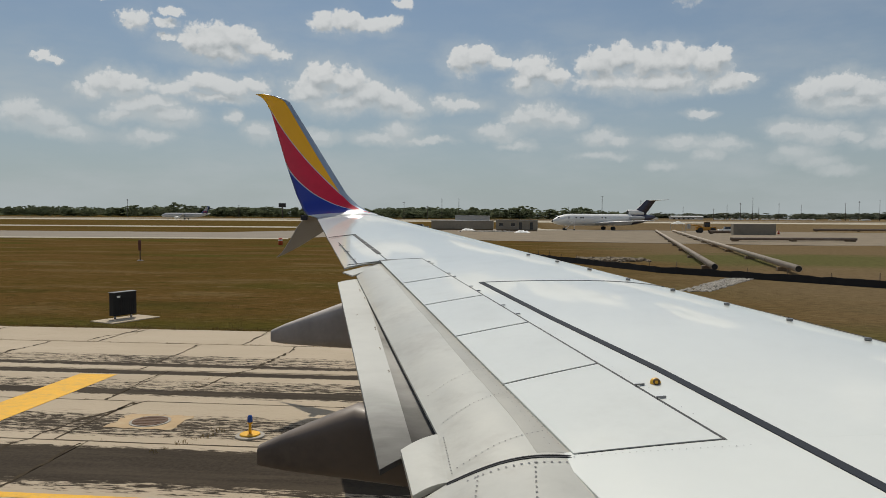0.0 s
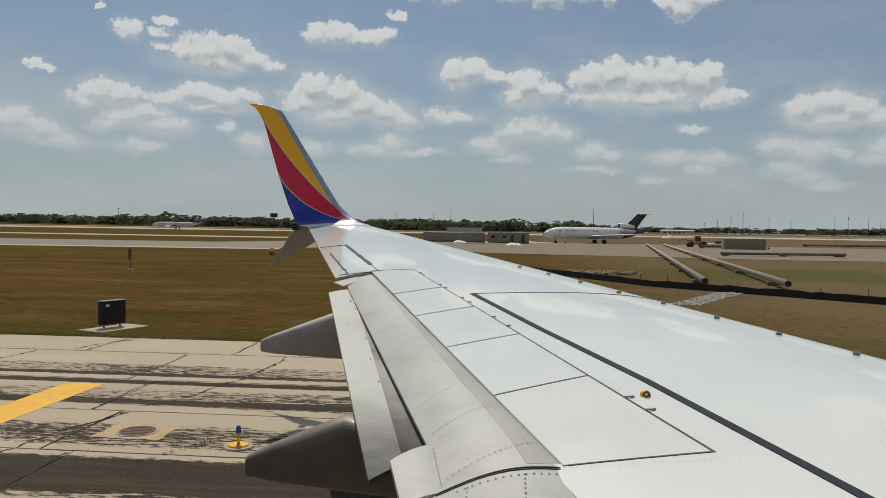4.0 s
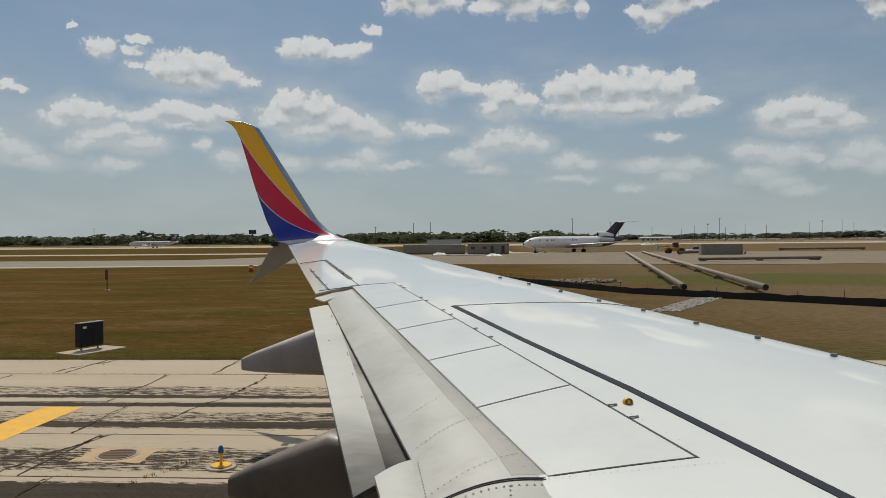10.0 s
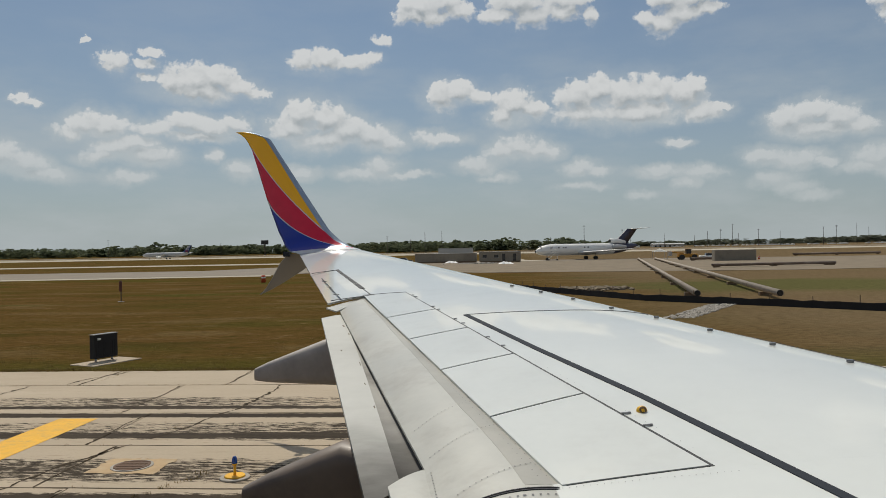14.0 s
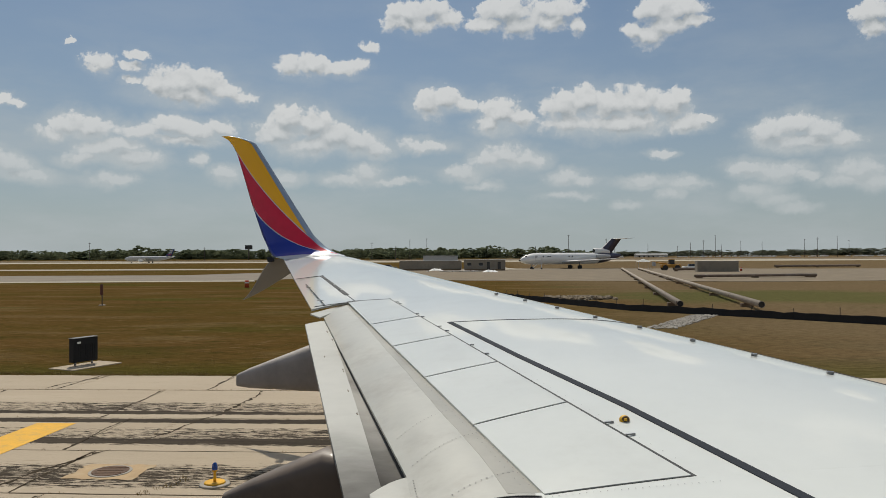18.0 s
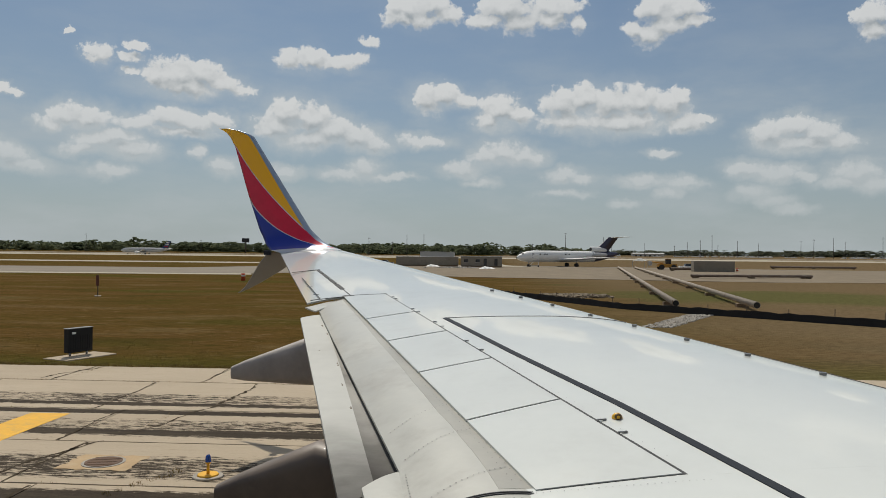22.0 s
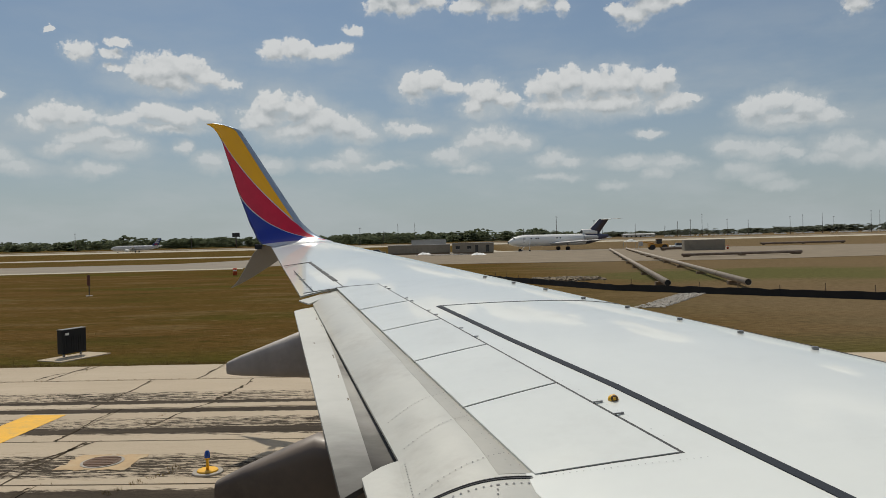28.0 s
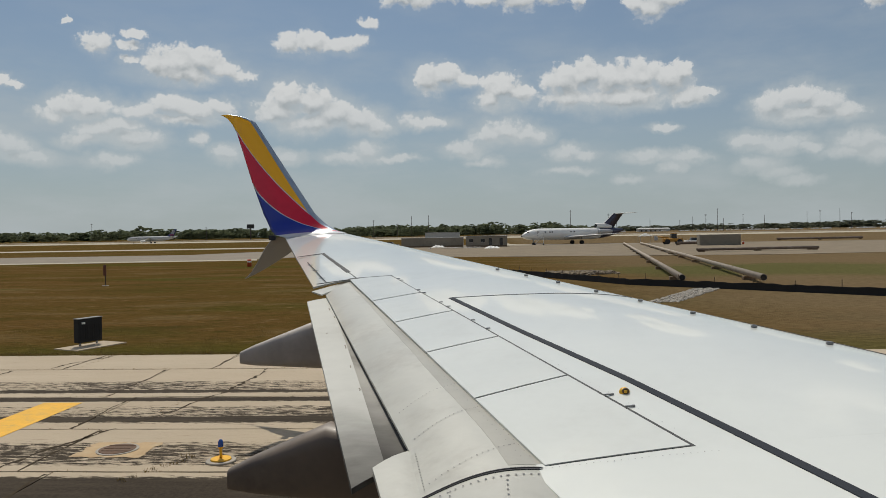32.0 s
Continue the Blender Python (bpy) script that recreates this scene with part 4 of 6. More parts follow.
def fairing(y, back, front, top_back, top_front, low_back, low_front, width, cap, under):
    """A canoe-shaped flap track cover hung under the wing."""
    secs = []
    for k in range(15):
        t = k / 14
        x = back + (front - back) * t
        w = width * (0.42 + 0.58 * min(1.0, t * 2.2)) * (0.72 + 0.28 * min(1.0, k / 2)) / 2
        zt, zl = min(top_back + (top_front - top_back) * t, cap, cap - 0.45 * (x - back - under)), low_back + (low_front - low_back) * min(1.0, t * 1.6)
        if k == 0:
            zt, zl = zt - 0.012, zl + 0.012
        ring = []
        for q in range(20):
            a = q / 20 * math.tau
            cx, cz = math.cos(a), math.sin(a)
            e = 0.62
            ring.append((x, y + w * math.copysign(abs(cx) ** e, cx), (zt + zl) / 2 + (zt - zl) / 2 * math.copysign(abs(cz) ** e, cz)))
        secs.append(ring)
    return loft(secs)


part("flap_fairing", fairing(7.45, -2.50, -0.6, 2.575, 3.30, 2.43, 2.38, 0.30, 2.90, 0.80), M["fairing_grey"], airliner, "grey flap track fairing, shaded below")
part("flap_fairing", fairing(4.52, -1.60, 0.6, 2.31, 3.26, 2.16, 2.06, 0.36, 2.585, 0.70), M["fairing_shaded"], airliner, "brown-grey flap track fairing, shade put into its colour")


# blended winglet and its lower fin
def table(rows, v):
    for (a, x), (b, y) in zip(rows, rows[1:]):
        if v <= b:
            return x + (y - x) * max(0.0, (v - a) / (b - a))
    return rows[-1][1]


LEAD_EDGE = [(-0.021, -2.656), (-0.01, -2.80), (0.0, -2.84), (0.03, -3.10), (0.08, -3.35), (0.17, -3.61), (0.42, -4.07), (0.70, -4.58), (0.93, -5.00), (0.97, -5.30), (1.0, -5.72)]
BACK_EDGE = [(-0.021, -4.124), (-0.01, -4.25), (0.0, -4.40), (0.05, -4.55), (0.17, -4.72), (0.42, -4.99), (0.83, -5.38), (0.91, -5.50), (0.96, -5.62), (1.0, -5.84)]


def winglet():
    """The wing tip swept up in a curve; thickness square to the curve."""
    bm = bmesh.new()
    lay = bm.loops.layers.uv.new("UVMap")
    N, S, length = 18, 64, 3.06
    y, z = 15.2, plane_z(15.2)
    rings = []
    for i in range(S + 1):
        s = i / S
        k = min(1.0, s / 0.25)
        lean = radians(5.2 + 73.5 * k * k * (3 - 2 * k))
        if i:
            y, z = y + math.cos(lean) * length / S, z + math.sin(lean) * length / S
        v = (z - 3.735) / 2.71
        lead, back = table(LEAD_EDGE, v), table(BACK_EDGE, v)
        c = max(lead - back, 0.03)
        fade = 1 - 0.45 * k
        ring = []
        for q in range(2 * N):
            u = q / N if q <= N else 2 - q / N
            off = (CROWN * fade if q <= N else -0.36 * fade) * profile(1 - u) * c + (0.004 if q <= N else -0.004)
            h = 1 - u
            ring.append((bm.verts.new((back + c * u, y - math.sin(lean) * off, z + math.cos(lean) * off)), u, v))
        rings.append(ring)
    for a, b in zip(rings, rings[1:]):
        for q in range(2 * N):
            w = (q + 1) % (2 * N)
            quad = [a[q], a[w], b[w], b[q]]
            f = bm.faces.new([p[0] for p in quad])
            f.smooth = True
            for loop, p in zip(f.loops, quad):
                loop[lay].uv = (p[1], p[2])
    bm.faces.new([p[0] for p in rings[-1]])
    bmesh.ops.recalc_face_normals(bm, faces=bm.faces)
    return bm


wl = part("winglet", winglet(), M["winglet_paint"], airliner, "tall swept winglet in blue, red and yellow sweeps")


def fin(s, t):
    """The lower fin, from its root under the wing tip to its swept point."""
    z = 3.70 - 0.89 * t
    lead = table([(0, -3.74), (0.385, -4.21), (0.71, -4.71), (0.88, -5.00), (1, -5.25)], t)
    back = table([(0, -4.54), (0.225, -4.73), (0.6, -4.955), (0.88, -5.14), (1, -5.28)], t)
    return z, back + (lead - back) * s


secs = []
for j in range(13):
    ring = []
    for k in range(20):
        a = k / 20 * math.tau
        z, x = fin(0.5 + 0.5 * math.cos(a), j / 12)
        ring.append((x, 15.74 + 0.32 * j / 12 + 0.018 * math.sin(a), z))
    secs.append(ring)
part("lower_fin", loft(secs), M["fin_grey"], wl, "grey lower fin, its shade put into the base colour")
bm = box(bmesh.new(), -4.60, -4.47, 15.6, 15.72, 3.64, 3.745, 0.02)
part("tail_light", bm, M["walk_line"], wl, "dark tip light housing")

# hull with an open window at the camera, closing the place behind it
bm = bmesh.new()
HR, HY, HZ = 1.90, -1.76, 3.42
secs = []
xs = [-19.5, -16, -12, -8, -4, -2, -1, -0.3, 0.3, 1, 2, 4, 8, 12, 15, 17, 18.5, 19.6]
for x in xs:
    k = 1.0
    if x < -6:
        k = 1 - 0.92 * ((-6 - x) / 13.5) ** 1.6
    if x > 13:
        k = math.sqrt(max(0.02, 1 - ((x - 13) / 6.7) ** 2))
    secs.append([bm.verts.new((x, HY + HR * k * math.cos(a / 48 * math.tau), HZ + (HR - HR * k) * (0.6 if x < 0 else -0.2) + HR * k * math.sin(a / 48 * math.tau))) for a in range(48)])
for i in range(len(xs) - 1):
    for a in range(48):
        if xs[i] == -0.3 and a in (0, 1, 2, 3, 47):
            continue
        f = bm.faces.new((secs[i][a], secs[i][(a + 1) % 48], secs[i + 1][(a + 1) % 48], secs[i + 1][a]))
        f.smooth = True
part("hull", bm, M["hull_dark"], airliner, "plain dark hull")
for x, y, r, w in ((2.6, 1.05, 0.56, 0.38), (2.6, -4.55, 0.56, 0.38), (16.0, -1.75, 0.34, 0.2)):
    gear = part("landing_gear", rod(bmesh.new(), (x, y, r), (x, y, 2.3), 0.11, 0.13, 12), M["steel"], airliner, "steel landing gear leg")
    for d in (-w, w):
        part("wheel", rod(bmesh.new(), (x, y + d - 0.15, r), (x, y + d + 0.15, r), r, r, 24), M["rubber"], gear, "black tyre")

# ---- far things: woods, poles, buildings ----
def blob_template(detail):
    bm = bmesh.new()
    bmesh.ops.create_icosphere(bm, subdivisions=detail, radius=1.0)
    v = np.array([x.co[:] for x in bm.verts])
    f = np.array([[x.index for x in q.verts] for q in bm.faces])
    bm.free()
    return v, f


BV, BF = blob_template(2)
# a leaf clump: a low dome of two rings
CV = np.array([(r * math.cos((k + o) * math.tau / 6), r * math.sin((k + o) * math.tau / 6), z) for r, z, o in ((1.0, -0.1, 0.5), (0.66, 0.42, 0.0)) for k in range(6)] + [(0, 0, 0.66)])
CT3 = np.array([t for k in range(6) for t in ((k, (k + 1) % 6, 6 + k), ((k + 1) % 6, 6 + (k + 1) % 6, 6 + k))] + [(6 + k, 6 + (k + 1) % 6, 12) for k in range(6)])


def stuff_mesh(name, V, F, mat, label, category, smooth=False):
    me = bpy.data.meshes.new(name)
    me.from_pydata(np.concatenate(V).tolist(), [], np.concatenate(F).tolist())
    me.materials.append(mat)
    if smooth:
        me.polygons.foreach_set("use_smooth", [True] * len(me.polygons))
    return tagged(new(name, me), label, category, kind="stuff")


def woods(name, spots, mat, label, rng):
    """Crowns of many uneven leaf clumps, rounded towards the top: spots of x, y, height, width."""
    V, F, n = [], [], 0
    for x, y, h, w in spots:
        z0 = ground_z(y)
        for k in range(22):
            t = rng.uniform(0.04, 0.90) ** 0.8
            a, r = rng.uniform(0, math.tau), w * 0.5 * math.sqrt(max(0.02, 1 - (1.45 * t - 0.42) ** 2)) * rng.uniform(0.2, 1.0)
            c = np.array([x + r * math.cos(a), y + r * math.sin(a), z0 + h * t])
            s = np.array([w * rng.uniform(0.10, 0.22), w * rng.uniform(0.10, 0.22), h * rng.uniform(0.08, 0.15)])
            jag = 1 + rng.uniform(-0.22, 0.22, (len(CV), 1))
            V.append(CV * jag * s + c), F.append(CT3 + n)
            n += len(CV)
    return stuff_mesh(name, V, F, mat, label, "woods", True)


rng = np.random.default_rng(5)
spots = []
for k in range(620):
    az = radians(rng.uniform(-42, -3))
    d = rng.uniform(1120, 1330)
    lump = 1.0 + 0.22 * noise.noise((d * math.tan(az) / 60, 0.3, 0.7))
    spots.append((d * math.tan(az), d, rng.uniform(11.0, 18.0) * lump, rng.uniform(14, 26)))
woods("far_woods", spots, M["leaves"], "dark green woods along the field's far edge", rng)
spots = []
for k in range(230):
    az = radians(rng.uniform(-10, 8.5))
    d = rng.uniform(960, 1080)
    lump = 1.0 + 0.45 * noise.noise((d * math.tan(az) / 45, 5.3, 0.7))
    spots.append((d * math.tan(az), d, rng.uniform(10, 15.5) * lump, rng.uniform(11, 20)))
for az, h in ((-25.7, 20), (-25.3, 23), (-24.9, 21), (-24.4, 18), (-3.3, 19), (0.4, 20), (0.9, 20), (1.4, 18), (5.2, 17)):
    d = 1090
    spots.append((d * math.tan(radians(az)), d, h, 18))
woods("woods", spots, M["leaves"], "darker tall trees before the far woods", rng)
spots = []
for k in range(380):
    az = radians(rng.uniform(8, 40))
    d = rng.uniform(1850, 2250)
    lump = 1.0 + 0.4 * noise.noise((d * math.tan(az) / 110, 9.1, 0.7)) + 0.7 * max(0.0, (math.degrees(az) - 20) / 16)
    spots.append((d * math.tan(az), d, rng.uniform(9, 16) * lump, rng.uniform(24, 46)))
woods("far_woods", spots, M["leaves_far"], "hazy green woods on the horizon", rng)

# a low rise on the horizon
def rise(s, t):
    x = -2600 + 1700 * t
    return (x, 2700 + 300 * s, -1 + 26 * math.sin(math.pi * t) * math.sin(math.pi * s) + 5 * math.sin(9 * t))


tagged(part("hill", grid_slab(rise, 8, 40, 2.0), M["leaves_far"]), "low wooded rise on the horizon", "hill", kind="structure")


def pole_thing(x, y, h, arms, wide):
    """A utility pole with crossarms, or a bare mast."""
    z = ground_z(y)
    p = thing("utility_pole", (x, y, z), "tall thin weathered utility pole" if arms else "tall thin dark mast", "pole", "poles on the horizon")
    part("pole", rod(bmesh.new(), (x, y, z - 0.3), (x, y, z + h), wide, wide * 0.6, 6), M["pole_wood"], p)
    for k in range(arms):
        part("crossarm", box(bmesh.new(), x - 1.6, x + 1.6, y - 0.15, y + 0.15, z + h - 1.2 - 1.3 * k, z + h - 0.9 - 1.3 * k), M["pole_wood"], p)
    return p


for az, h, arms in ((-28.5, 24, 1), (-20.9, 17, 1), (-15.4, 16, 0), (-8.6, 22, 1), (-6.8, 17, 1), (-5.7, 26, 0), (-4.4, 27, 0), (3.9, 16, 1), (6.4, 30, 1), (9.2, 30, 2), (9.8, 25, 1),
                    (12.2, 22, 0), (14.3, 18, 1), (15.2, 24, 0), (16.1, 27, 2), (16.9, 35, 1), (17.3, 20, 0), (18.6, 26, 1), (20.0, 24, 0), (22.7, 28, 1), (23.5, 30, 2),
                    (24.7, 32, 0), (25.4, 26, 1), (27.6, 34, 1), (28.1, 34, 0), (30.2, 26, 1)):
    d = 930 if az < 7 else 1180
    pole_thing(d * math.tan(radians(az)), d, h, arms, 0.40)

# lattice mast and tall roadside signboard
def signboard(x, y):
    z = ground_z(y)
    s = thing("billboard", (x, y, z), "dark roadside billboard on a single post, seen from behind", "billboard")
    part("post", rod(bmesh.new(), (x, y, z - 0.5), (x, y, z + 16), 0.9, 0.8, 10), M["pole_wood"], s)
    part("panel", box(bmesh.new(), x - 5, x + 5, y - 0.5, y + 0.5, z + 15, z + 20.5, 0.1), M["seal_dark"], s, "black panel")
    for k in range(4):
        part("catwalk_bracket", box(bmesh.new(), x - 4.4 + 2.9 * k, x - 4.1 + 2.9 * k, y - 1.8, y + 0.7, z + 14.6, z + 15), M["steel"], s)
    return s


signboard(-317, 990)

# ---- the parked jets ----
M["jet_white"] = material("jet_white", (0.72, 0.71, 0.68), 0.45, vary=0.04, scale=0.3, coat=0.2)
M["jet_purple"] = material("jet_purple", (0.020, 0.021, 0.058), 0.4, vary=0.05, scale=0.4, coat=0.2)
M["jet_grey"] = material("jet_grey", (0.42, 0.42, 0.42), 0.4, vary=0.04, scale=0.4, coat=0.2)
M["jet_blue"] = material("jet_blue", (0.02, 0.045, 0.14), 0.4)
M["jet_red"] = material("jet_red", (0.40, 0.02, 0.025), 0.4)
M["window_dark"] = material("window_dark", (0.015, 0.017, 0.02), 0.2, spec=0.6)


def jet_part(name, bm, mat, parent, m, label=""):
    bmesh.ops.transform(bm, matrix=m, verts=bm.verts)
    return part(name, bm, mat, parent, label)


def tube(xs, radii, mid, n=24):
    return loft([[(x, r * math.cos(k / n * math.tau), z + r * math.sin(k / n * math.tau)) for k in range(n)] for x, r, z in zip(xs, radii, mid)])


def vane_slab(root_x, root_c, tip, tip_c, thick, root=(0, 0)):
    """A tapered wing or fin: root leading edge at x, tip point as x, y, z."""
    secs = []
    for t in (0.0, 0.35, 0.7, 1.0):
        c = root_c + (tip_c - root_c) * t
        x = root_x + (tip[0] - root_x) * t
        y, z = root[0] + (tip[1] - root[0]) * t, root[1] + (tip[2] - root[1]) * t
        th = thick * c / root_c
        upright = abs(tip[2] - root[1]) > abs(tip[1] - root[0])
        ring = []
        for dx, dt in ((0, 0), (-0.12, 1), (-0.45, 1), (-1, 0.06), (-0.45, -1), (-0.12, -1)):
            ring.append((x + dx * c, y + (dt * th / 2 if upright else 0), z + (0 if upright else dt * th / 2)))
        secs.append(ring)
    return loft(secs)


def gear_set(parent, m, x, y, r, top, width=0.35):
    leg = jet_part("landing_gear", rod(bmesh.new(), (x, y, r), (x, y, top), 0.12, 0.14, 8), M["steel"], parent, m)
    for d in (-width, width):
        jet_part("wheel", rod(bmesh.new(), (x, y + d - 0.14, r), (x, y + d + 0.14, r), r, r, 16), M["rubber"], leg, m, "black tyre")


def three_engine_jet(at, turn):
    m = Matrix.Translation(at) @ Matrix.Rotation(turn, 4, "Z")
    j = thing("cargo_jet", at, "white three-engined cargo jet with a dark purple tail", "airplane")
    j.rotation_euler.z = turn
    bpy.context.view_layer.update()
    jet_part("fuselage", tube([20.3, 20.0, 19.2, 18.0, 16.2, 14.0, 4, -6, -9.5], [0.12, 0.45, 0.95, 1.4, 1.75, 1.9, 1.9, 1.9, 1.85], [2.9, 2.95, 3.05, 3.2, 3.35, 3.45, 3.45, 3.45, 3.5]), M["jet_white"], j, m, "white fuselage")
    jet_part("tail_cone", tube([-9.5, -12, -15, -18, -19.6], [1.85, 1.7, 1.3, 0.8, 0.45], [3.5, 3.65, 3.95, 4.3, 4.5]), M["jet_purple"], j, m, "dark purple rear fuselage")
    jet_part("nose", tube([20.55, 20.3, 20.0], [0.02, 0.18, 0.42], [2.88, 2.9, 2.94], 16), M["window_dark"], j, m, "dark nose tip")
    for s in (-1, 1):
        jet_part("wing", vane_slab(5.5, 7.2, (-5.2, s * 16.4, 3.4), 2.3, 0.75, (s * 1.2, 2.3)), M["jet_grey"], j, m, "pale grey swept wing")
        jet_part("tailplane", vane_slab(-16.6, 3.0, (-20.6, s * 5.4, 10.3), 1.2, 0.28, (0, 10.1)), M["jet_white"], j, m, "white tailplane")
        jet_part("engine", tube([-8.0, -8.2, -10, -12.4, -13.4], [0.55, 0.72, 0.75, 0.62, 0.45], [4.1] * 5, 16), M["jet_grey"], j, m @ Matrix.Translation((0, s * 2.5, 0)), "grey side engine")
        gear_set(j, m, -1.0, s * 2.85, 0.62, 2.6)
    jet_part("fin", vane_slab(-9.6, 6.0, (-15.8, 0, 10.2), 4.3, 0.6, (0, 5.0)), M["jet_purple"], j, m, "dark purple swept fin")
    jet_part("engine_intake", tube([-6.3, -6.4, -7.5, -10.0, -12.5], [0.72, 0.92, 0.95, 0.92, 0.6], [5.95, 5.95, 5.95, 5.9, 5.6], 18), M["jet_white"], j, m @ Matrix.Translation((-2.3, 0, 0)), "white centre intake")
    # dark disc paints the shade inside the closed intake tube
    jet_part("intake_mouth", tube([-6.25, -6.32], [0.70, 0.72], [5.95, 5.95], 18), M["window_dark"], j, m @ Matrix.Translation((-2.3, 0, 0)))
    gear_set(j, m, 15.8, 0, 0.42, 2.2, 0.22)
    for k in range(5):
        jet_part("cockpit_window", box(bmesh.new(), 18.05, 18.55, -0.95 + 0.4 * k, -0.62 + 0.4 * k, 4.05, 4.38, 0.03), M["window_dark"], j, m)
    for x in (12.4, 10.6, 9.8, 2.5, 1.2):
        for s in (-1, 1):
            jet_part("cabin_window", box(bmesh.new(), x - 0.22, x + 0.22, s * 1.80 - 0.05, s * 1.80 + 0.05, 3.95, 4.35, 0.04), M["window_dark"], j, m)
    for s in (-1, 1):
        jet_part("door", box(bmesh.new(), 14.6, 15.5, s * 1.75 - 0.03, s * 1.75 + 0.03, 2.9, 4.5, 0.04), M["jet_grey"], j, m)
    return j


three_engine_jet((29.5, 252.0, ground_z(252.0)), radians(180 + 27))


def twin_jet(at, turn):
    m = Matrix.Translation(at) @ Matrix.Rotation(turn, 4, "Z")
    j = thing("passenger_jet", at, "silver twin-engined passenger jet with a striped tail", "airplane")
    j.rotation_euler.z = turn
    bpy.context.view_layer.update()
    jet_part("fuselage", tube([21.5, 21.0, 19.5, 17, 10, -8, -14, -19, -22], [0.1, 0.7, 1.4, 1.9, 2.0, 2.0, 1.6, 0.9, 0.35], [3.2, 3.3, 3.5, 3.7, 3.8, 3.8, 4.1, 4.6, 4.9]), M["jet_grey"], j, m, "silver grey fuselage")
    for s in (-1, 1):
        jet_part("wing", vane_slab(5.0, 6.4, (-5.0, s * 17, 4.4), 1.6, 0.7, (s * 1.4, 2.9)), M["jet_grey"], j, m)
        jet_part("tailplane", vane_slab(-16.5, 3.6, (-20.0, s * 6.2, 5.6), 1.4, 0.3, (s * 0.6, 4.8)), M["jet_grey"], j, m)
        jet_part("engine", tube([6.6, 6.4, 4.5, 2.4], [0.9, 1.1, 1.1, 0.6], [1.75] * 4, 16), M["jet_white"], j, m @ Matrix.Translation((0, s * 5.7, 0)), "white engine")
        gear_set(j, m, -1.5, s * 3.6, 0.6, 3.0)
    jet_part("fin", vane_slab(-14.0, 6.0, (-20.2, 0, 11.6), 2.4, 0.5, (0, 5.6)), M["jet_blue"], j, m, "dark blue striped fin")
    for k in range(3):
        z = 6.4 + 1.7 * k
        jet_part("fin_stripe", box(bmesh.new(), -19.6 - 0.6 * k, -16.4 - 0.9 * k, -0.34, 0.34, z, z + 0.65), M["jet_red"] if k == 0 else M["jet_white"], j, m)
    gear_set(j, m, 15.5, 0, 0.4, 2.4, 0.22)
    for k in range(30):
        x = 14.0 - 0.95 * k
        jet_part("cabin_window", box(bmesh.new(), x - 0.12, x + 0.12, 1.93, 2.03, 4.05, 4.4), M["window_dark"], j, m)
    return j


twin_jet((-287, 625, ground_z(625) + 0.08), radians(180))

# ---- the works yard beyond the grass ----
M["trailer_tan"] = material("trailer_tan", (0.235, 0.205, 0.160), 0.7, vary=0.08, scale=0.6, grime=(0.13, 0.11, 0.09), grime_amount=0.4, grime_scale=0.7)
M["trailer_white"] = material("trailer_white", (0.42, 0.42, 0.40), 0.6, vary=0.05, scale=0.6)
M["pipe_rust"] = material("pipe_rust", (0.165, 0.118, 0.085), 0.75, vary=0.2, scale=1.2, grime=(0.30, 0.25, 0.20), grime_amount=0.6, grime_scale=0.8)
M["pipe_pale"] = material("pipe_pale", (0.36, 0.30, 0.235), 0.7, vary=0.12, scale=0.9, grime=(0.20, 0.15, 0.11), grime_amount=0.5)
M["fence_black"] = material("fence_black", (0.012, 0.012, 0.013), 0.85, vary=0.25, scale=2.0)
M["plant_orange"] = material("plant_orange", (0.42, 0.20, 0.02), 0.55, vary=0.1, scale=1.0)
M["barrier_red"] = material("barrier_red", (0.42, 0.06, 0.02), 0.6, vary=0.1)
M["canvas_white"] = material("canvas_white", (0.75, 0.75, 0.72), 0.8, vary=0.04)
M["car_dark"] = material("car_dark", (0.035, 0.037, 0.04), 0.3, coat=0.5)
M["timber"] = material("timber", (0.17, 0.12, 0.075), 0.85, vary=0.2)
M["rubble"] = material("rubble", (0.34, 0.31, 0.265), 0.9, vary=0.2, scale=1.5)

strip("yard_ground", [(-30, 150), (-3, 122), (43, 112), (95, 122), (140, 150), (120, 232), (-30, 236)], M["earth"], 0.05, label="bare pale earth of a works yard", category="earth")


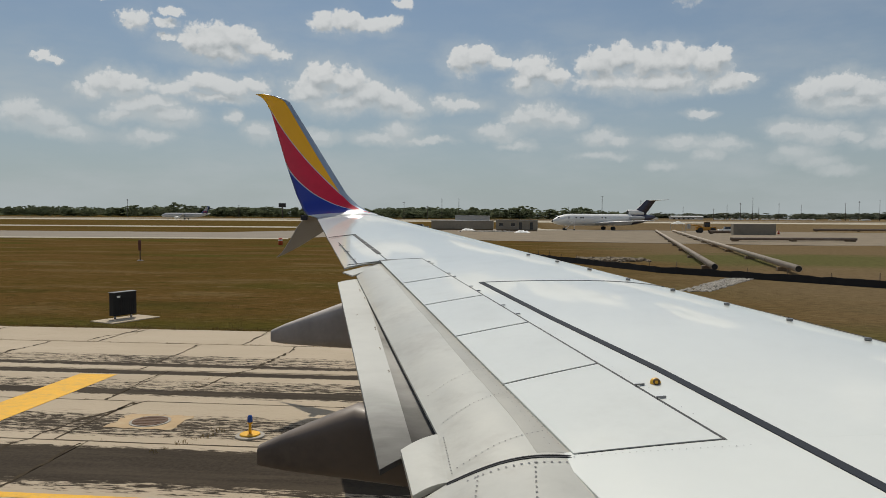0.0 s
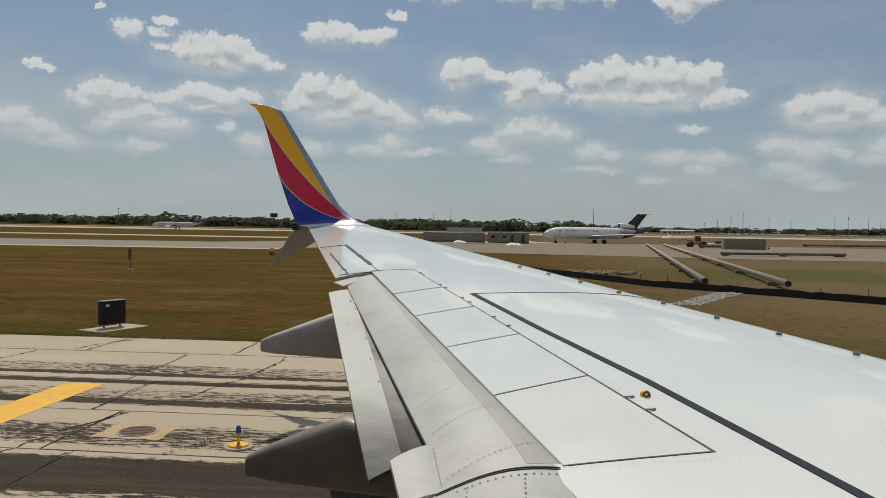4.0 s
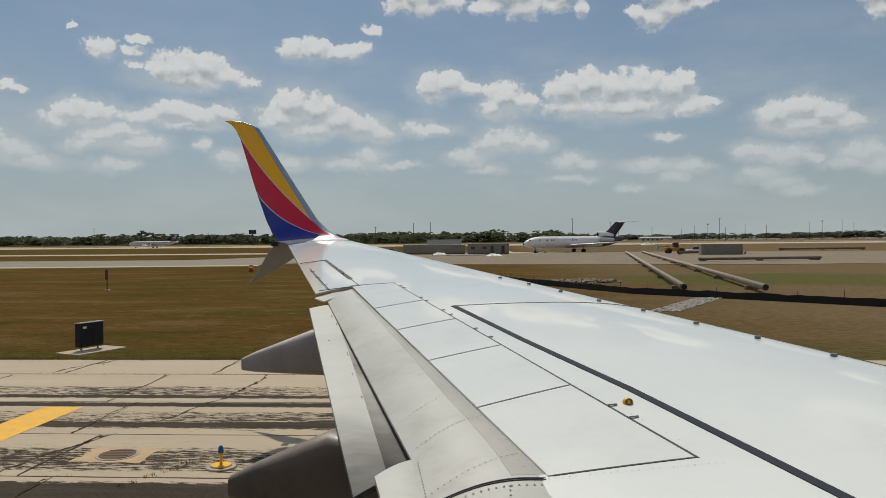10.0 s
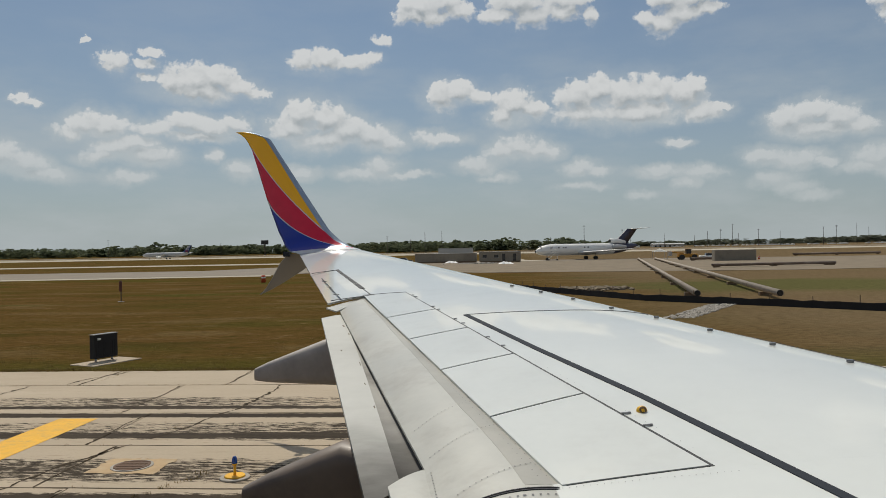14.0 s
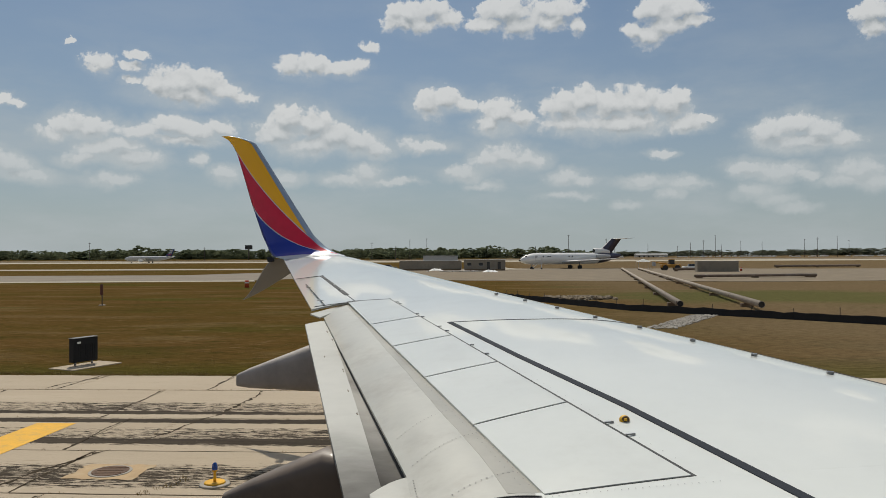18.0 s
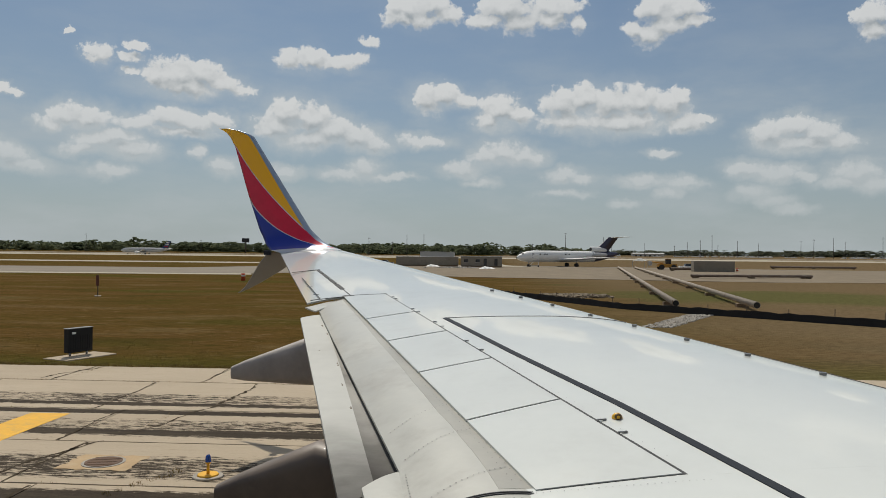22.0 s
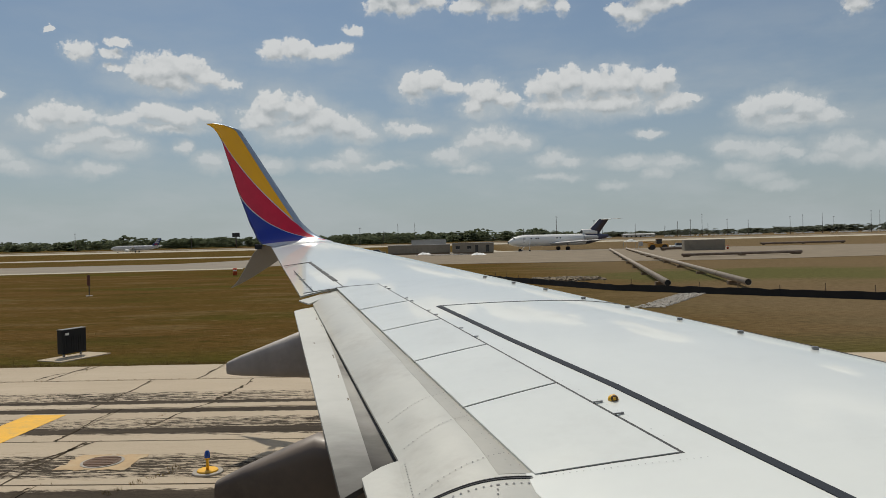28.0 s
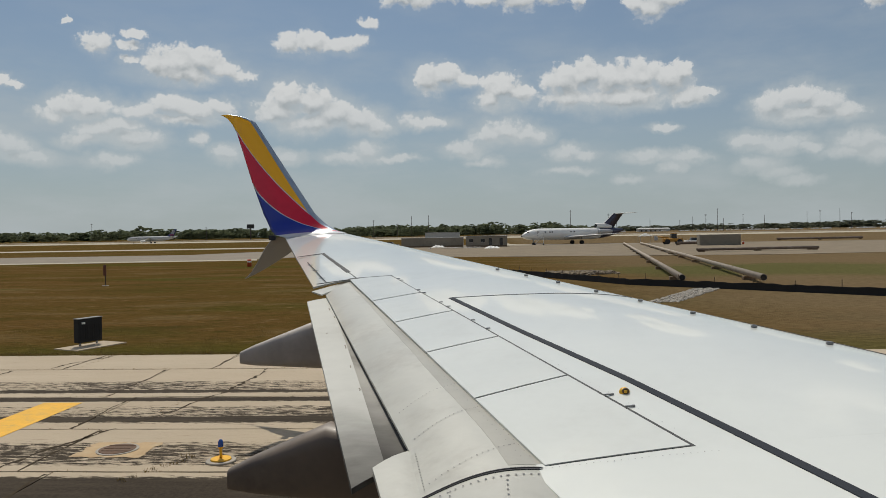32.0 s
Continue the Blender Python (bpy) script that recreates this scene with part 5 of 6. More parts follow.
def office_trailer(x0, x1, y0, y1, h, mat, label, openings):
    z = ground_z(y0)
    t = thing("office_trailer", ((x0 + x1) / 2, (y0 + y1) / 2, z), label, "trailer", "trailers in the yard")
    body = part("body", box(bmesh.new(), x0, x1, y0, y1, z + 0.5, z + h - 0.12, 0.04), mat, t)
    part("roof", box(bmesh.new(), x0 - 0.1, x1 + 0.1, y0 - 0.1, y1 + 0.1, z + h - 0.12, z + h, 0.03), M["trailer_white"], t)
    part("skirt", box(bmesh.new(), x0 + 0.1, x1 - 0.1, y0 + 0.08, y1 - 0.08, z, z + 0.5), M["timber"], t)
    n = int((x1 - x0) / 1.2)
    for k in range(1, n):
        x = x0 + (x1 - x0) * k / n
        part("batten", box(bmesh.new(), x - 0.03, x + 0.03, y0 - 0.025, y0, z + 0.55, z + h - 0.14), mat, body)
    for x, kind in openings:
        if kind == "door":
            # dark slab in place of the doorway's shaded inside
            part("door", box(bmesh.new(), x - 0.45, x + 0.45, y0 - 0.05, y0 - 0.002, z + 0.55, z + 2.6, 0.02), M["window_dark"], t, "dark slab painted as an open doorway's shade")
        else:
            w = part("window", box(bmesh.new(), x - 0.6, x + 0.6, y0 - 0.04, y0 - 0.002, z + 1.5, z + 2.35, 0.02), M["window_dark"], t)
            part("window_frame", box(bmesh.new(), x - 0.7, x + 0.7, y0 - 0.03, y0 - 0.002, z + 1.42, z + 1.5), M["trailer_white"], w)
    return t


office_trailer(-26.0, -7.0, 228, 231.5, 3.0, M["trailer_tan"], "long tan site trailer with a plain side", [])
office_trailer(-19.5, -8.5, 238, 241, 4.6, M["trailer_white"], "tall white site cabin behind the tan trailer", [(-11.4, "door"), (-9.6, "window")])
office_trailer(-6.0, 6.2, 220, 223.5, 3.3, M["trailer_tan"], "tan site office with two doors and windows", [(-4.4, "window"), (-1.0, "window"), (1.2, "door"), (4.4, "door")])


def container(x0, x1, y0, y1, h):
    z = ground_z(y0)
    t = thing("shipping_container", ((x0 + x1) / 2, (y0 + y1) / 2, z), "pale tan corrugated shipping container in the yard", "container")
    body = part("body", box(bmesh.new(), x0, x1, y0, y1, z, z + h, 0.03), M["trailer_tan"], t)
    for k in range(24):
        x = x0 + 0.2 + (x1 - x0 - 0.4) * k / 23
        part("rib", box(bmesh.new(), x - 0.07, x + 0.07, y0 - 0.04, y0 - 0.001, z + 0.15, z + h - 0.15), M["trailer_tan"], body)
    for x in (x0 + 0.06, x1 - 0.06):
        part("corner_post", box(bmesh.new(), x - 0.08, x + 0.08, y0 - 0.05, y0 + 0.1, z, z + h + 0.02), M["trailer_tan"], t)
    return t


container(53.0, 63.0, 189, 191.5, 2.7)


def pickup(x, y, paint, label):
    z = ground_z(y)
    c = thing("pickup_truck", (x, y, z), label, "truck", "pickup trucks in the yard")
    bm = bmesh.new()
    box(bm, x - 2.8, x + 2.8, y - 0.95, y + 0.95, z + 0.45, z + 1.05, 0.12)
    part("body", bm, paint, c)
    secs = [[(x + a, y - 0.85 * w, z + h), (x + b, y - 0.85 * w, z + h), (x + b, y + 0.85 * w, z + h), (x + a, y + 0.85 * w, z + h)] for a, b, h, w in ((-1.3, 1.5, 1.0, 1.0), (-1.0, 0.6, 1.75, 0.85))]
    part("cab", loft(secs, smooth=False), M["window_dark"], c, "dark glazed cab")
    for wx in (-1.8, 1.8):
        for wy in (-0.9, 0.9):
            part("wheel", rod(bmesh.new(), (x + wx, y + wy - 0.12, z + 0.38), (x + wx, y + wy + 0.12, z + 0.38), 0.38, 0.38, 14), M["rubber"], c)
    return c


pickup(-30.5, 236, M["car_dark"], "dark pickup truck parked by the trailers")
pickup(60.5, 221, M["canvas_white"], "white pickup truck parked beside the orange loader")


def loader(x, y):
    z = ground_z(y)
    c = thing("pipe_handler", (x, y, z), "orange construction loader standing in the yard", "loader")
    part("chassis", box(bmesh.new(), x - 2.6, x + 2.6, y - 1.1, y + 1.1, z + 0.8, z + 1.7, 0.1), M["plant_orange"], c)
    part("cab", box(bmesh.new(), x - 0.4, x + 1.0, y - 0.8, y + 0.8, z + 1.7, z + 3.0, 0.08), M["window_dark"], c)
    part("cab_roof", box(bmesh.new(), x - 0.5, x + 1.1, y - 0.9, y + 0.9, z + 3.0, z + 3.15, 0.03), M["plant_orange"], c)
    part("boom", rod(bmesh.new(), (x - 1.0, y, z + 1.8), (x - 4.4, y, z + 2.3), 0.22, 0.16, 8), M["plant_orange"], c)
    part("fork", box(bmesh.new(), x - 5.0, x - 4.3, y - 0.9, y + 0.9, z + 1.2, z + 2.4, 0.05), M["steel"], c)
    for wx in (-1.7, 1.7):
        for wy in (-1.15, 1.15):
            part("wheel", rod(bmesh.new(), (x + wx, y + wy - 0.25, z + 0.75), (x + wx, y + wy + 0.25, z + 0.75), 0.75, 0.75, 18), M["rubber"], c)
    return c


loader(52.5, 214)


def sheeting(x, y):
    """Crumpled white sheeting thrown on the ground."""
    z = ground_z(y)
    def P(s, t):
        a, b = 4.2 * (s - 0.5), 2.2 * (t - 0.5)
        fold = 0.75 * max(0.0, 1 - (2 * s - 1) ** 2) * max(0.0, 1 - (2 * t - 1) ** 2) * (0.7 + 0.6 * noise.noise((1.7 * a, 2.3 * b, 0.4)))
        return (x + a, y + b, z + 0.06 + max(0.0, fold))
    return tagged(part("plastic_sheeting", grid_slab(P, 22, 12, 0.03), M["canvas_white"]), "crumpled white plastic sheeting on the yard's ground", "sheeting")


sheeting(1.6, 196)
sheeting(-14.5, 224.5)


def canopy(x, y):
    z = ground_z(y)
    c = thing("canopy_tent", (x, y, z), "white peaked canopy tent on four legs", "tent")
    bm = bmesh.new()
    top = bm.verts.new((x, y, z + 3.3))
    rim = [bm.verts.new((x + a, y + b, z + 2.3)) for a, b in ((-2, -2), (2, -2), (2, 2), (-2, 2))]
    for k in range(4):
        bm.faces.new((rim[k], rim[(k + 1) % 4], top))
    bmesh.ops.solidify(bm, geom=bm.faces[:], thickness=0.05)
    part("canopy", bm, M["canvas_white"], c, "white canvas top")
    for a, b in ((-1.9, -1.9), (1.9, -1.9), (1.9, 1.9), (-1.9, 1.9)):
        part("leg", rod(bmesh.new(), (x + a, y + b, z), (x + a, y + b, z + 2.35), 0.05, 0.05, 6), M["steel"], c)
    return c


canopy(50.0, 238)


def long_pipe(points, r, mat, label):
    """A welded pipeline laid on timber blocks."""
    p = thing("pipe", (points[0][0], points[0][1], ground_z(points[0][1])), label, "pipe", "pipes on the ground")
    bm = bmesh.new()
    for (x0, y0), (x1, y1) in zip(points, points[1:]):
        rod(bm, (x0, y0, ground_z(y0) + r + 0.25), (x1, y1, ground_z(y1) + r + 0.25), r, r, 16)
    pipe_tube = part("tube", bm, mat, p)
    (x0, y0), (x1, y1) = points[0], points[-1]
    way = Vector((x1 - x0, y1 - y0, 0)).normalized()
    end = Vector((x0, y0, ground_z(y0) + r + 0.25))
    # the tube is closed; a dark disc paints the shade of its bore
    part("mouth", rod(bmesh.new(), end - way * 0.012, end - way * 0.003, r * 0.88, r * 0.88, 16), M["window_dark"], pipe_tube, "dark disc painted as the shade in a pipe end")
    length = math.dist(points[0], points[-1])
    for k in range(1, int(length / 12)):
        c = end + Vector((x1 - x0, y1 - y0, ground_z(y1) - ground_z(y0))) * (12 * k / length)
        part("weld", rod(bmesh.new(), c - way * 0.08, c + way * 0.08, r * 1.03, r * 1.03, 16), M["pipe_rust"], pipe_tube, "rusty weld band")
    rows = max(3, int(math.dist(points[0], points[-1]) / 15))
    for k in range(rows):
        t = 0.03 + 0.94 * k / (rows - 1)
        x, y = x0 + (x1 - x0) * t, y0 + (y1 - y0) * t
        z = ground_z(y)
        part("block", box(bmesh.new(), x - 0.45, x + 0.45, y - 0.2, y + 0.2, z, z + 0.27, 0.03), M["timber"], p)
    return p


long_pipe([(13.4, 52.0), (41.0, 225)], 0.23, M["pipe_pale"], "long pale steel pipe lying on timber blocks")
long_pipe([(18.5, 51.0), (45.9, 225)], 0.23, M["pipe_pale"], "long pale steel pipe lying on timber blocks")
long_pipe([(36, 130), (58, 134)], 0.24, M["pipe_rust"], "rust-brown pipe stack at the yard's edge")
long_pipe([(36.6, 131.2), (57.6, 135.2)], 0.24, M["pipe_rust"], "rust-brown pipe stack at the yard's edge")
long_pipe([(49, 196), (68, 206)], 0.35, M["pipe_rust"], "rust-brown pipe on blocks")
long_pipe([(98, 258), (128, 262)], 0.35, M["pipe_rust"], "dark pipe lying on bare earth")

for x, y in ((60, 196), (62.5, 197), (65, 197.5), (67, 199), (-31, 96)):
    z = ground_z(y)
    b = thing("barrel", (x, y, z), "orange traffic barrel with a pale band", "barrel", "traffic barrels")
    part("drum", rod(bmesh.new(), (x, y, z), (x, y, z + 0.95), 0.30, 0.24, 14), M["barrier_red"], b)
    part("band", rod(bmesh.new(), (x, y, z + 0.55), (x, y, z + 0.72), 0.275, 0.265, 14), M["canvas_white"], b, "white band")


def silt_fence(points, h):
    """A black fabric fence on thin stakes."""
    f = thing("silt_fence", (points[0][0], points[0][1], ground_z(points[0][1])), "low black fabric silt fence on thin stakes", "fence")
    rows, stakes = [], []
    for (x0, y0), (x1, y1) in zip(points, points[1:]):
        n = max(2, int(math.hypot(x1 - x0, y1 - y0) / 0.6))
        for k in range(n):
            rows.append((x0 + (x1 - x0) * k / n, y0 + (y1 - y0) * k / n))
    rows.append(points[-1])
    bm = bmesh.new()
    prev = None
    r = random.Random(3)
    for x, y in rows:
        z, sag, dy = ground_z(y), r.uniform(-0.07, 0.03), r.uniform(-0.06, 0.06)
        ring = [bm.verts.new(v) for v in ((x, y + dy - 0.02, z - 0.05), (x, y + dy - 0.02, z + h + sag), (x, y + dy + 0.02, z + h + sag), (x, y + dy + 0.02, z - 0.05))]
        if prev:
            for k in range(4):
                bm.faces.new((prev[k], prev[(k + 1) % 4], ring[(k + 1) % 4], ring[k]))
        prev = ring
    bmesh.ops.recalc_face_normals(bm, faces=bm.faces)
    part("fabric", bm, M["fence_black"], f, "black fabric")
    for k in range(0, len(rows), 4):
        x, y = rows[k]
        z = ground_z(y)
        part("stake", box(bmesh.new(), x - 0.02, x + 0.02, y + 0.07, y + 0.11, z, z + h + r.uniform(0.2, 0.42)), M["timber"], f)
    return f


silt_fence([(-1.5, 78), (3.6, 64.8), (9.9, 52.3), (16.2, 46.3), (22.5, 40), (34, 35), (60, 33)], 0.45)

# rubble patch and soil heap
def stones(name, spots, mat, label):
    V, F, n = [], [], 0
    for x, y, s in spots:
        v = BV * (1 + rng.uniform(-0.3, 0.3, (len(BV), 1))) * np.array([s, s, s * 0.6]) + np.array([x, y, ground_z(y) + s * 0.2])
        V.append(v), F.append(BF + n)
        n += len(BV)
    return stuff_mesh(name, V, F, mat, label, "rubble")


stones("rubble", [(rng.normal(-6.5, 2.6), rng.normal(205, 1.6), rng.uniform(0.15, 0.5)) for k in range(120)], M["rubble"], "pale heap of broken concrete in the yard")
stones("soil_heap", [(rng.normal(8.6, 1.5), rng.normal(67, 0.7), rng.uniform(0.15, 0.42)) for k in range(170)], M["earth"], "low brown heap of dug soil in the grass")
stones("riprap", [(x, y, rng.uniform(0.04, 0.10)) for x, y in ((rng.uniform(-0.8, 0.8) + 9.6 + (y - 40) * 0.55, y) for y in rng.uniform(39, 48, 620))], M["rubble"], "pale riprap stones in the grass")

# far parked vehicles and sheds along the field's edge
V, F, n = [], [], 0
CUBE = np.array([(x, y, z) for z in (0, 1) for y in (-0.5, 0.5) for x in (-0.5, 0.5)])
CF = np.array([(0, 2, 3, 1), (4, 5, 7, 6), (0, 1, 5, 4), (2, 6, 7, 3), (0, 4, 6, 2), (1, 3, 7, 5)])
for k in range(70):
    az, d = radians(rng.uniform(7, 31)), rng.uniform(1300, 1500)
    l, h = rng.choice([4.6, 5.5, 9, 14]), rng.uniform(1.5, 2.6)
    c = np.array([d * math.tan(az), d, ground_z(d) + 0.3])
    V.append(CUBE * (l, 2.2, h * 0.6) + c), F.append(CF + n)
    V.append(CUBE * (l * 0.55, 1.9, h * 0.5) + c + (0.1 * l, 0, h * 0.6)), F.append(CF + n + 8)
    n += 16
stuff_mesh("parked_vehicles", V, F, M["canvas_white"], "far row of pale parked vehicles", "vehicles")


def shed(x, y, w, h, mat, label):
    z = ground_z(y)
    s = thing("warehouse", (x, y, z), label, "warehouse", "far warehouses")
    part("wall", box(bmesh.new(), x - w / 2, x + w / 2, y - 12, y + 12, z, z + h), mat, s)
    bm = loft([[(x - w / 2 - 1, y + a, z + h), (x + w / 2 + 1, y + a, z + h), (x + w / 2 + 1, y + a, z + h + b), (x - w / 2 - 1, y + a, z + h + b)] for a, b in ((-13, 0.3), (0, 2.2), (13, 0.3))], smooth=False)
    part("roof", bm, M["trailer_white"], s)
    for k in range(int(w / 9)):
        xx = x - w / 2 + 5 + 9 * k
        part("bay_door", box(bmesh.new(), xx - 1.8, xx + 1.8, y - 12.1, y - 12.003, z, z + h * 0.6), M["window_dark"], s)


shed(205, 1420, 46, 6, M["trailer_white"], "low white warehouse on the horizon")
shed(330, 1500, 60, 5, M["trailer_white"], "low white warehouse on the horizon")
shed(150, 1320, 30, 5, M["trailer_tan"], "low tan warehouse on the horizon")

def boarding_ladder(x, y):
    """Wheeled steps with rails, parked by the cargo jet."""
    z = ground_z(y) + 0.03
    c = thing("boarding_ladder", (x, y, z), "white wheeled boarding ladder beside the parked cargo jet", "ladder")
    for d in (-0.45, 0.45):
        part("side_rail", rod(bmesh.new(), (x - 1.6, y + d, z + 0.45), (x + 1.2, y + d, z + 2.9), 0.07, 0.07, 6), M["jet_white"], c)
        part("hand_rail", rod(bmesh.new(), (x - 1.6, y + d, z + 1.4), (x + 1.2, y + d, z + 3.8), 0.05, 0.05, 6), M["jet_white"], c)
        part("post", rod(bmesh.new(), (x + 1.2, y + d, z + 0.4), (x + 1.2, y + d, z + 3.8), 0.06, 0.06, 6), M["jet_white"], c)
        for wx in (-1.4, 1.2):
            part("wheel", rod(bmesh.new(), (x + wx, y + d - 0.08, z + 0.25), (x + wx, y + d + 0.08, z + 0.25), 0.25, 0.25, 12), M["rubber"], c, "black tyre")
    part("base_frame", box(bmesh.new(), x - 1.6, x + 1.3, y - 0.5, y + 0.5, z + 0.34, z + 0.46, 0.02), M["steel"], c)
    for k in range(8):
        t = (k + 0.5) / 8
        part("step", box(bmesh.new(), x - 1.72 + 2.8 * t, x - 1.48 + 2.8 * t, y - 0.42, y + 0.42, z + 0.45 + 2.45 * t, z + 0.50 + 2.45 * t), M["steel"], c)
    return c


boarding_ladder(17.2, 241.6)


def marker_post(x, y):
    """A slim dark post with a narrow board."""
    z = ground_z(y)
    c = thing("marker_post", (x, y, z), "slim dark marker post with a narrow red-brown board", "post")
    part("post", rod(bmesh.new(), (x, y, z - 0.1), (x, y, z + 1.75), 0.045, 0.04, 8), M["pole_wood"], c)
    part("board", box(bmesh.new(), x - 0.13, x + 0.13, y - 0.075, y - 0.05, z + 0.85, z + 1.7, 0.01), M["marker_red"], c, "narrow red-brown board")
    part("footing", rod(bmesh.new(), (x, y, z - 0.05), (x, y, z + 0.06), 0.26, 0.24, 14), M["rubble"], c, "pale concrete footing")
    return c


M["marker_red"] = material("marker_red", (0.12, 0.045, 0.03), 0.7, vary=0.15, scale=4.0)
marker_post(-31.0, 59.0)

# ---- the near shoulder: lamp, marks, sign, weeds ----
def edge_lamp(x, y):
    c = thing("taxiway_light", (x, y, 0), "blue taxiway edge light on a yellow base plate", "light")
    bm = bmesh.new()
    rod(bm, (x, y, 0.0), (x, y, 0.035), 0.30, 0.28, 28)
    part("pad", bm, M["rubble"], c, "pale concrete collar")
    part("base_plate", rod(bmesh.new(), (x, y, 0.036), (x, y, 0.065), 0.205, 0.19, 28), M["yellow_paint"], c, "yellow round base plate")
    part("stem", rod(bmesh.new(), (x, y, 0.06), (x, y, 0.26), 0.030, 0.026, 12), M["hook_yellow"], c, "yellow stem")
    part("collar", rod(bmesh.new(), (x, y, 0.26), (x, y, 0.29), 0.05, 0.05, 14), M["hook_yellow"], c)
    bm = loft([[(x + r * math.cos(k / 14 * math.tau), y + r * math.sin(k / 14 * math.tau), z) for k in range(14)] for r, z in ((0.052, 0.29), (0.056, 0.33), (0.050, 0.39), (0.030, 0.425))])
    part("lens", bm, M["blue_glass"], c, "blue glass lens")
    return c


edge_lamp(-4.45, 12.1).scale = (0.85, 0.85, 0.85)


def drain_cover(x, y):
    """A round iron lid in a rust-stained patch of the slab."""
    c = thing("drain_cover", (x, y, 0.005), "rusty round drain cover in a stained concrete patch", "manhole")
    r = random.Random(8)
    bm = bmesh.new()
    ring = []
    for k in range(40):
        a = k / 40 * math.tau
        cx, cy = math.cos(a), math.sin(a)
        e = 1.0 / max(abs(cx) / 1.0, abs(cy) / 0.72)
        ring.append(bm.verts.new((x + 0.62 * min(e, 1.25) * cx + r.uniform(-0.05, 0.05), y + 0.62 * min(e, 1.25) * cy + r.uniform(-0.04, 0.04), 0.006)))
    bm.faces.new(ring)
    low = bmesh.ops.extrude_face_region(bm, geom=bm.faces[:])
    for v in low["geom"]:
        if isinstance(v, bmesh.types.BMVert):
            v.co.z -= 0.005
    bmesh.ops.recalc_face_normals(bm, faces=bm.faces)
    part("patch", bm, M["rust_stain"], c, "orange-stained concrete patch")
    part("rim", rod(bmesh.new(), (x, y, 0.005), (x, y, 0.016), 0.36, 0.36, 28), M["rubble"], c, "worn iron rim")
    lid = part("lid", rod(bmesh.new(), (x, y, 0.010), (x, y, 0.024), 0.31, 0.31, 28), M["rust_iron"], c, "rusty brown iron lid")
    for k in range(5):
        d = -0.2 + 0.1 * k
        part("rib", box(bmesh.new(), x - 0.24, x + 0.24, y + d - 0.012, y + d + 0.012, 0.0245, 0.030), M["rust_iron"], lid)
    return c


M["rust_stain"] = material("rust_stain", (0.45, 0.325, 0.195), 0.9, spec=0.05, vary=0.16, scale=2.5, grime=(0.50, 0.40, 0.27), grime_amount=0.8, grime_scale=2.2)
M["rust_iron"] = material("rust_iron", (0.115, 0.060, 0.030), 0.8, vary=0.25, scale=9.0, bump=0.4)
drain_cover(-6.55, 12.75)


def guidance_sign(x, y):
    c = thing("guidance_sign", (x, y, 0), "black back of a low taxiway sign on a concrete pad", "sign")
    part("pad", box(bmesh.new(), x - 0.75, x + 0.75, y - 0.7, y + 0.45, -0.02, 0.03, 0.01), M["shoulder_concrete"], c, "pale concrete pad")
    part("cabinet", box(bmesh.new(), x - 0.36, x + 0.36, y - 0.12, y + 0.12, 0.16, 0.98, 0.02), M["fence_black"], c, "black sign cabinet")
    part("top_edge", box(bmesh.new(), x - 0.37, x + 0.37, y - 0.13, y + 0.13, 0.982, 1.0), M["fin_grey"], c)
    for d in (-0.25, 0.25):
        part("leg", rod(bmesh.new(), (x + d, y, 0.05), (x + d, y, 0.17), 0.03, 0.03, 8), M["steel"], c)
    part("label_plate", box(bmesh.new(), x - 0.26, x - 0.16, y - 0.128, y - 0.121, 0.80, 0.87), M["canvas_white"], c)
    for k in range(9):
        part("cooling_rib", box(bmesh.new(), x - 0.30 + 0.07 * k, x - 0.285 + 0.07 * k, y - 0.130, y - 0.121, 0.24, 0.76), M["fence_black"], c)
    return c


sign = guidance_sign(-13.9, 25.2)
sign.rotation_euler.z, sign.scale.x = radians(68), 1.35

# shoulder slabs, each with its own edges; soil in the joints below them
bm = box(bmesh.new(), -240, 240, 8.6, 23.15, -0.25, -0.022)
shoulder = tagged(part("shoulder", bm, M["joint_soil"]), "old pale concrete shoulder with dark rubbed courses and weedy joints", "pavement", kind="structure")
ROWS = [(8.6, 11.55, 8.2, 1.2), (11.55, 14.15, 8.2, 0.6), (14.15, 17.05, 8.2, 0.0), (17.05, 20.65, 8.2, -0.8), (20.65, 23.2, 4.4, 1.0)]


def slab_mesh(w, d, seed):
    """One slab with worn, slightly uneven edges."""
    r = random.Random(seed)
    bm = bmesh.new()
    n = max(3, int(w / 0.5))
    ring = []
    for k in range(n):
        ring.append((w * k / n, r.uniform(0, 0.018)))
    for k in range(6):
        ring.append((w - r.uniform(0, 0.012), d * k / 6))
    for k in range(n):
        ring.append((w - w * k / n, d - r.uniform(0, 0.025)))
    for k in range(6):
        ring.append((r.uniform(0, 0.012), d - d * k / 6))
    top = [bm.verts.new((x, y, -0.002 * r.random())) for x, y in ring]
    low = [bm.verts.new((x + (0.01 if x < w / 2 else -0.01), y, -0.06)) for x, y in ring]
    bm.faces.new(top)
    for k in range(len(ring)):
        q = (k + 1) % len(ring)
        bm.faces.new((top[q], top[k], low[k], low[q]))
    bmesh.ops.recalc_face_normals(bm, faces=bm.faces)
    me = bpy.data.meshes.new("slab")
    bm.to_mesh(me)
    bm.free()
    me.materials.append(M["shoulder_concrete"])
    return me


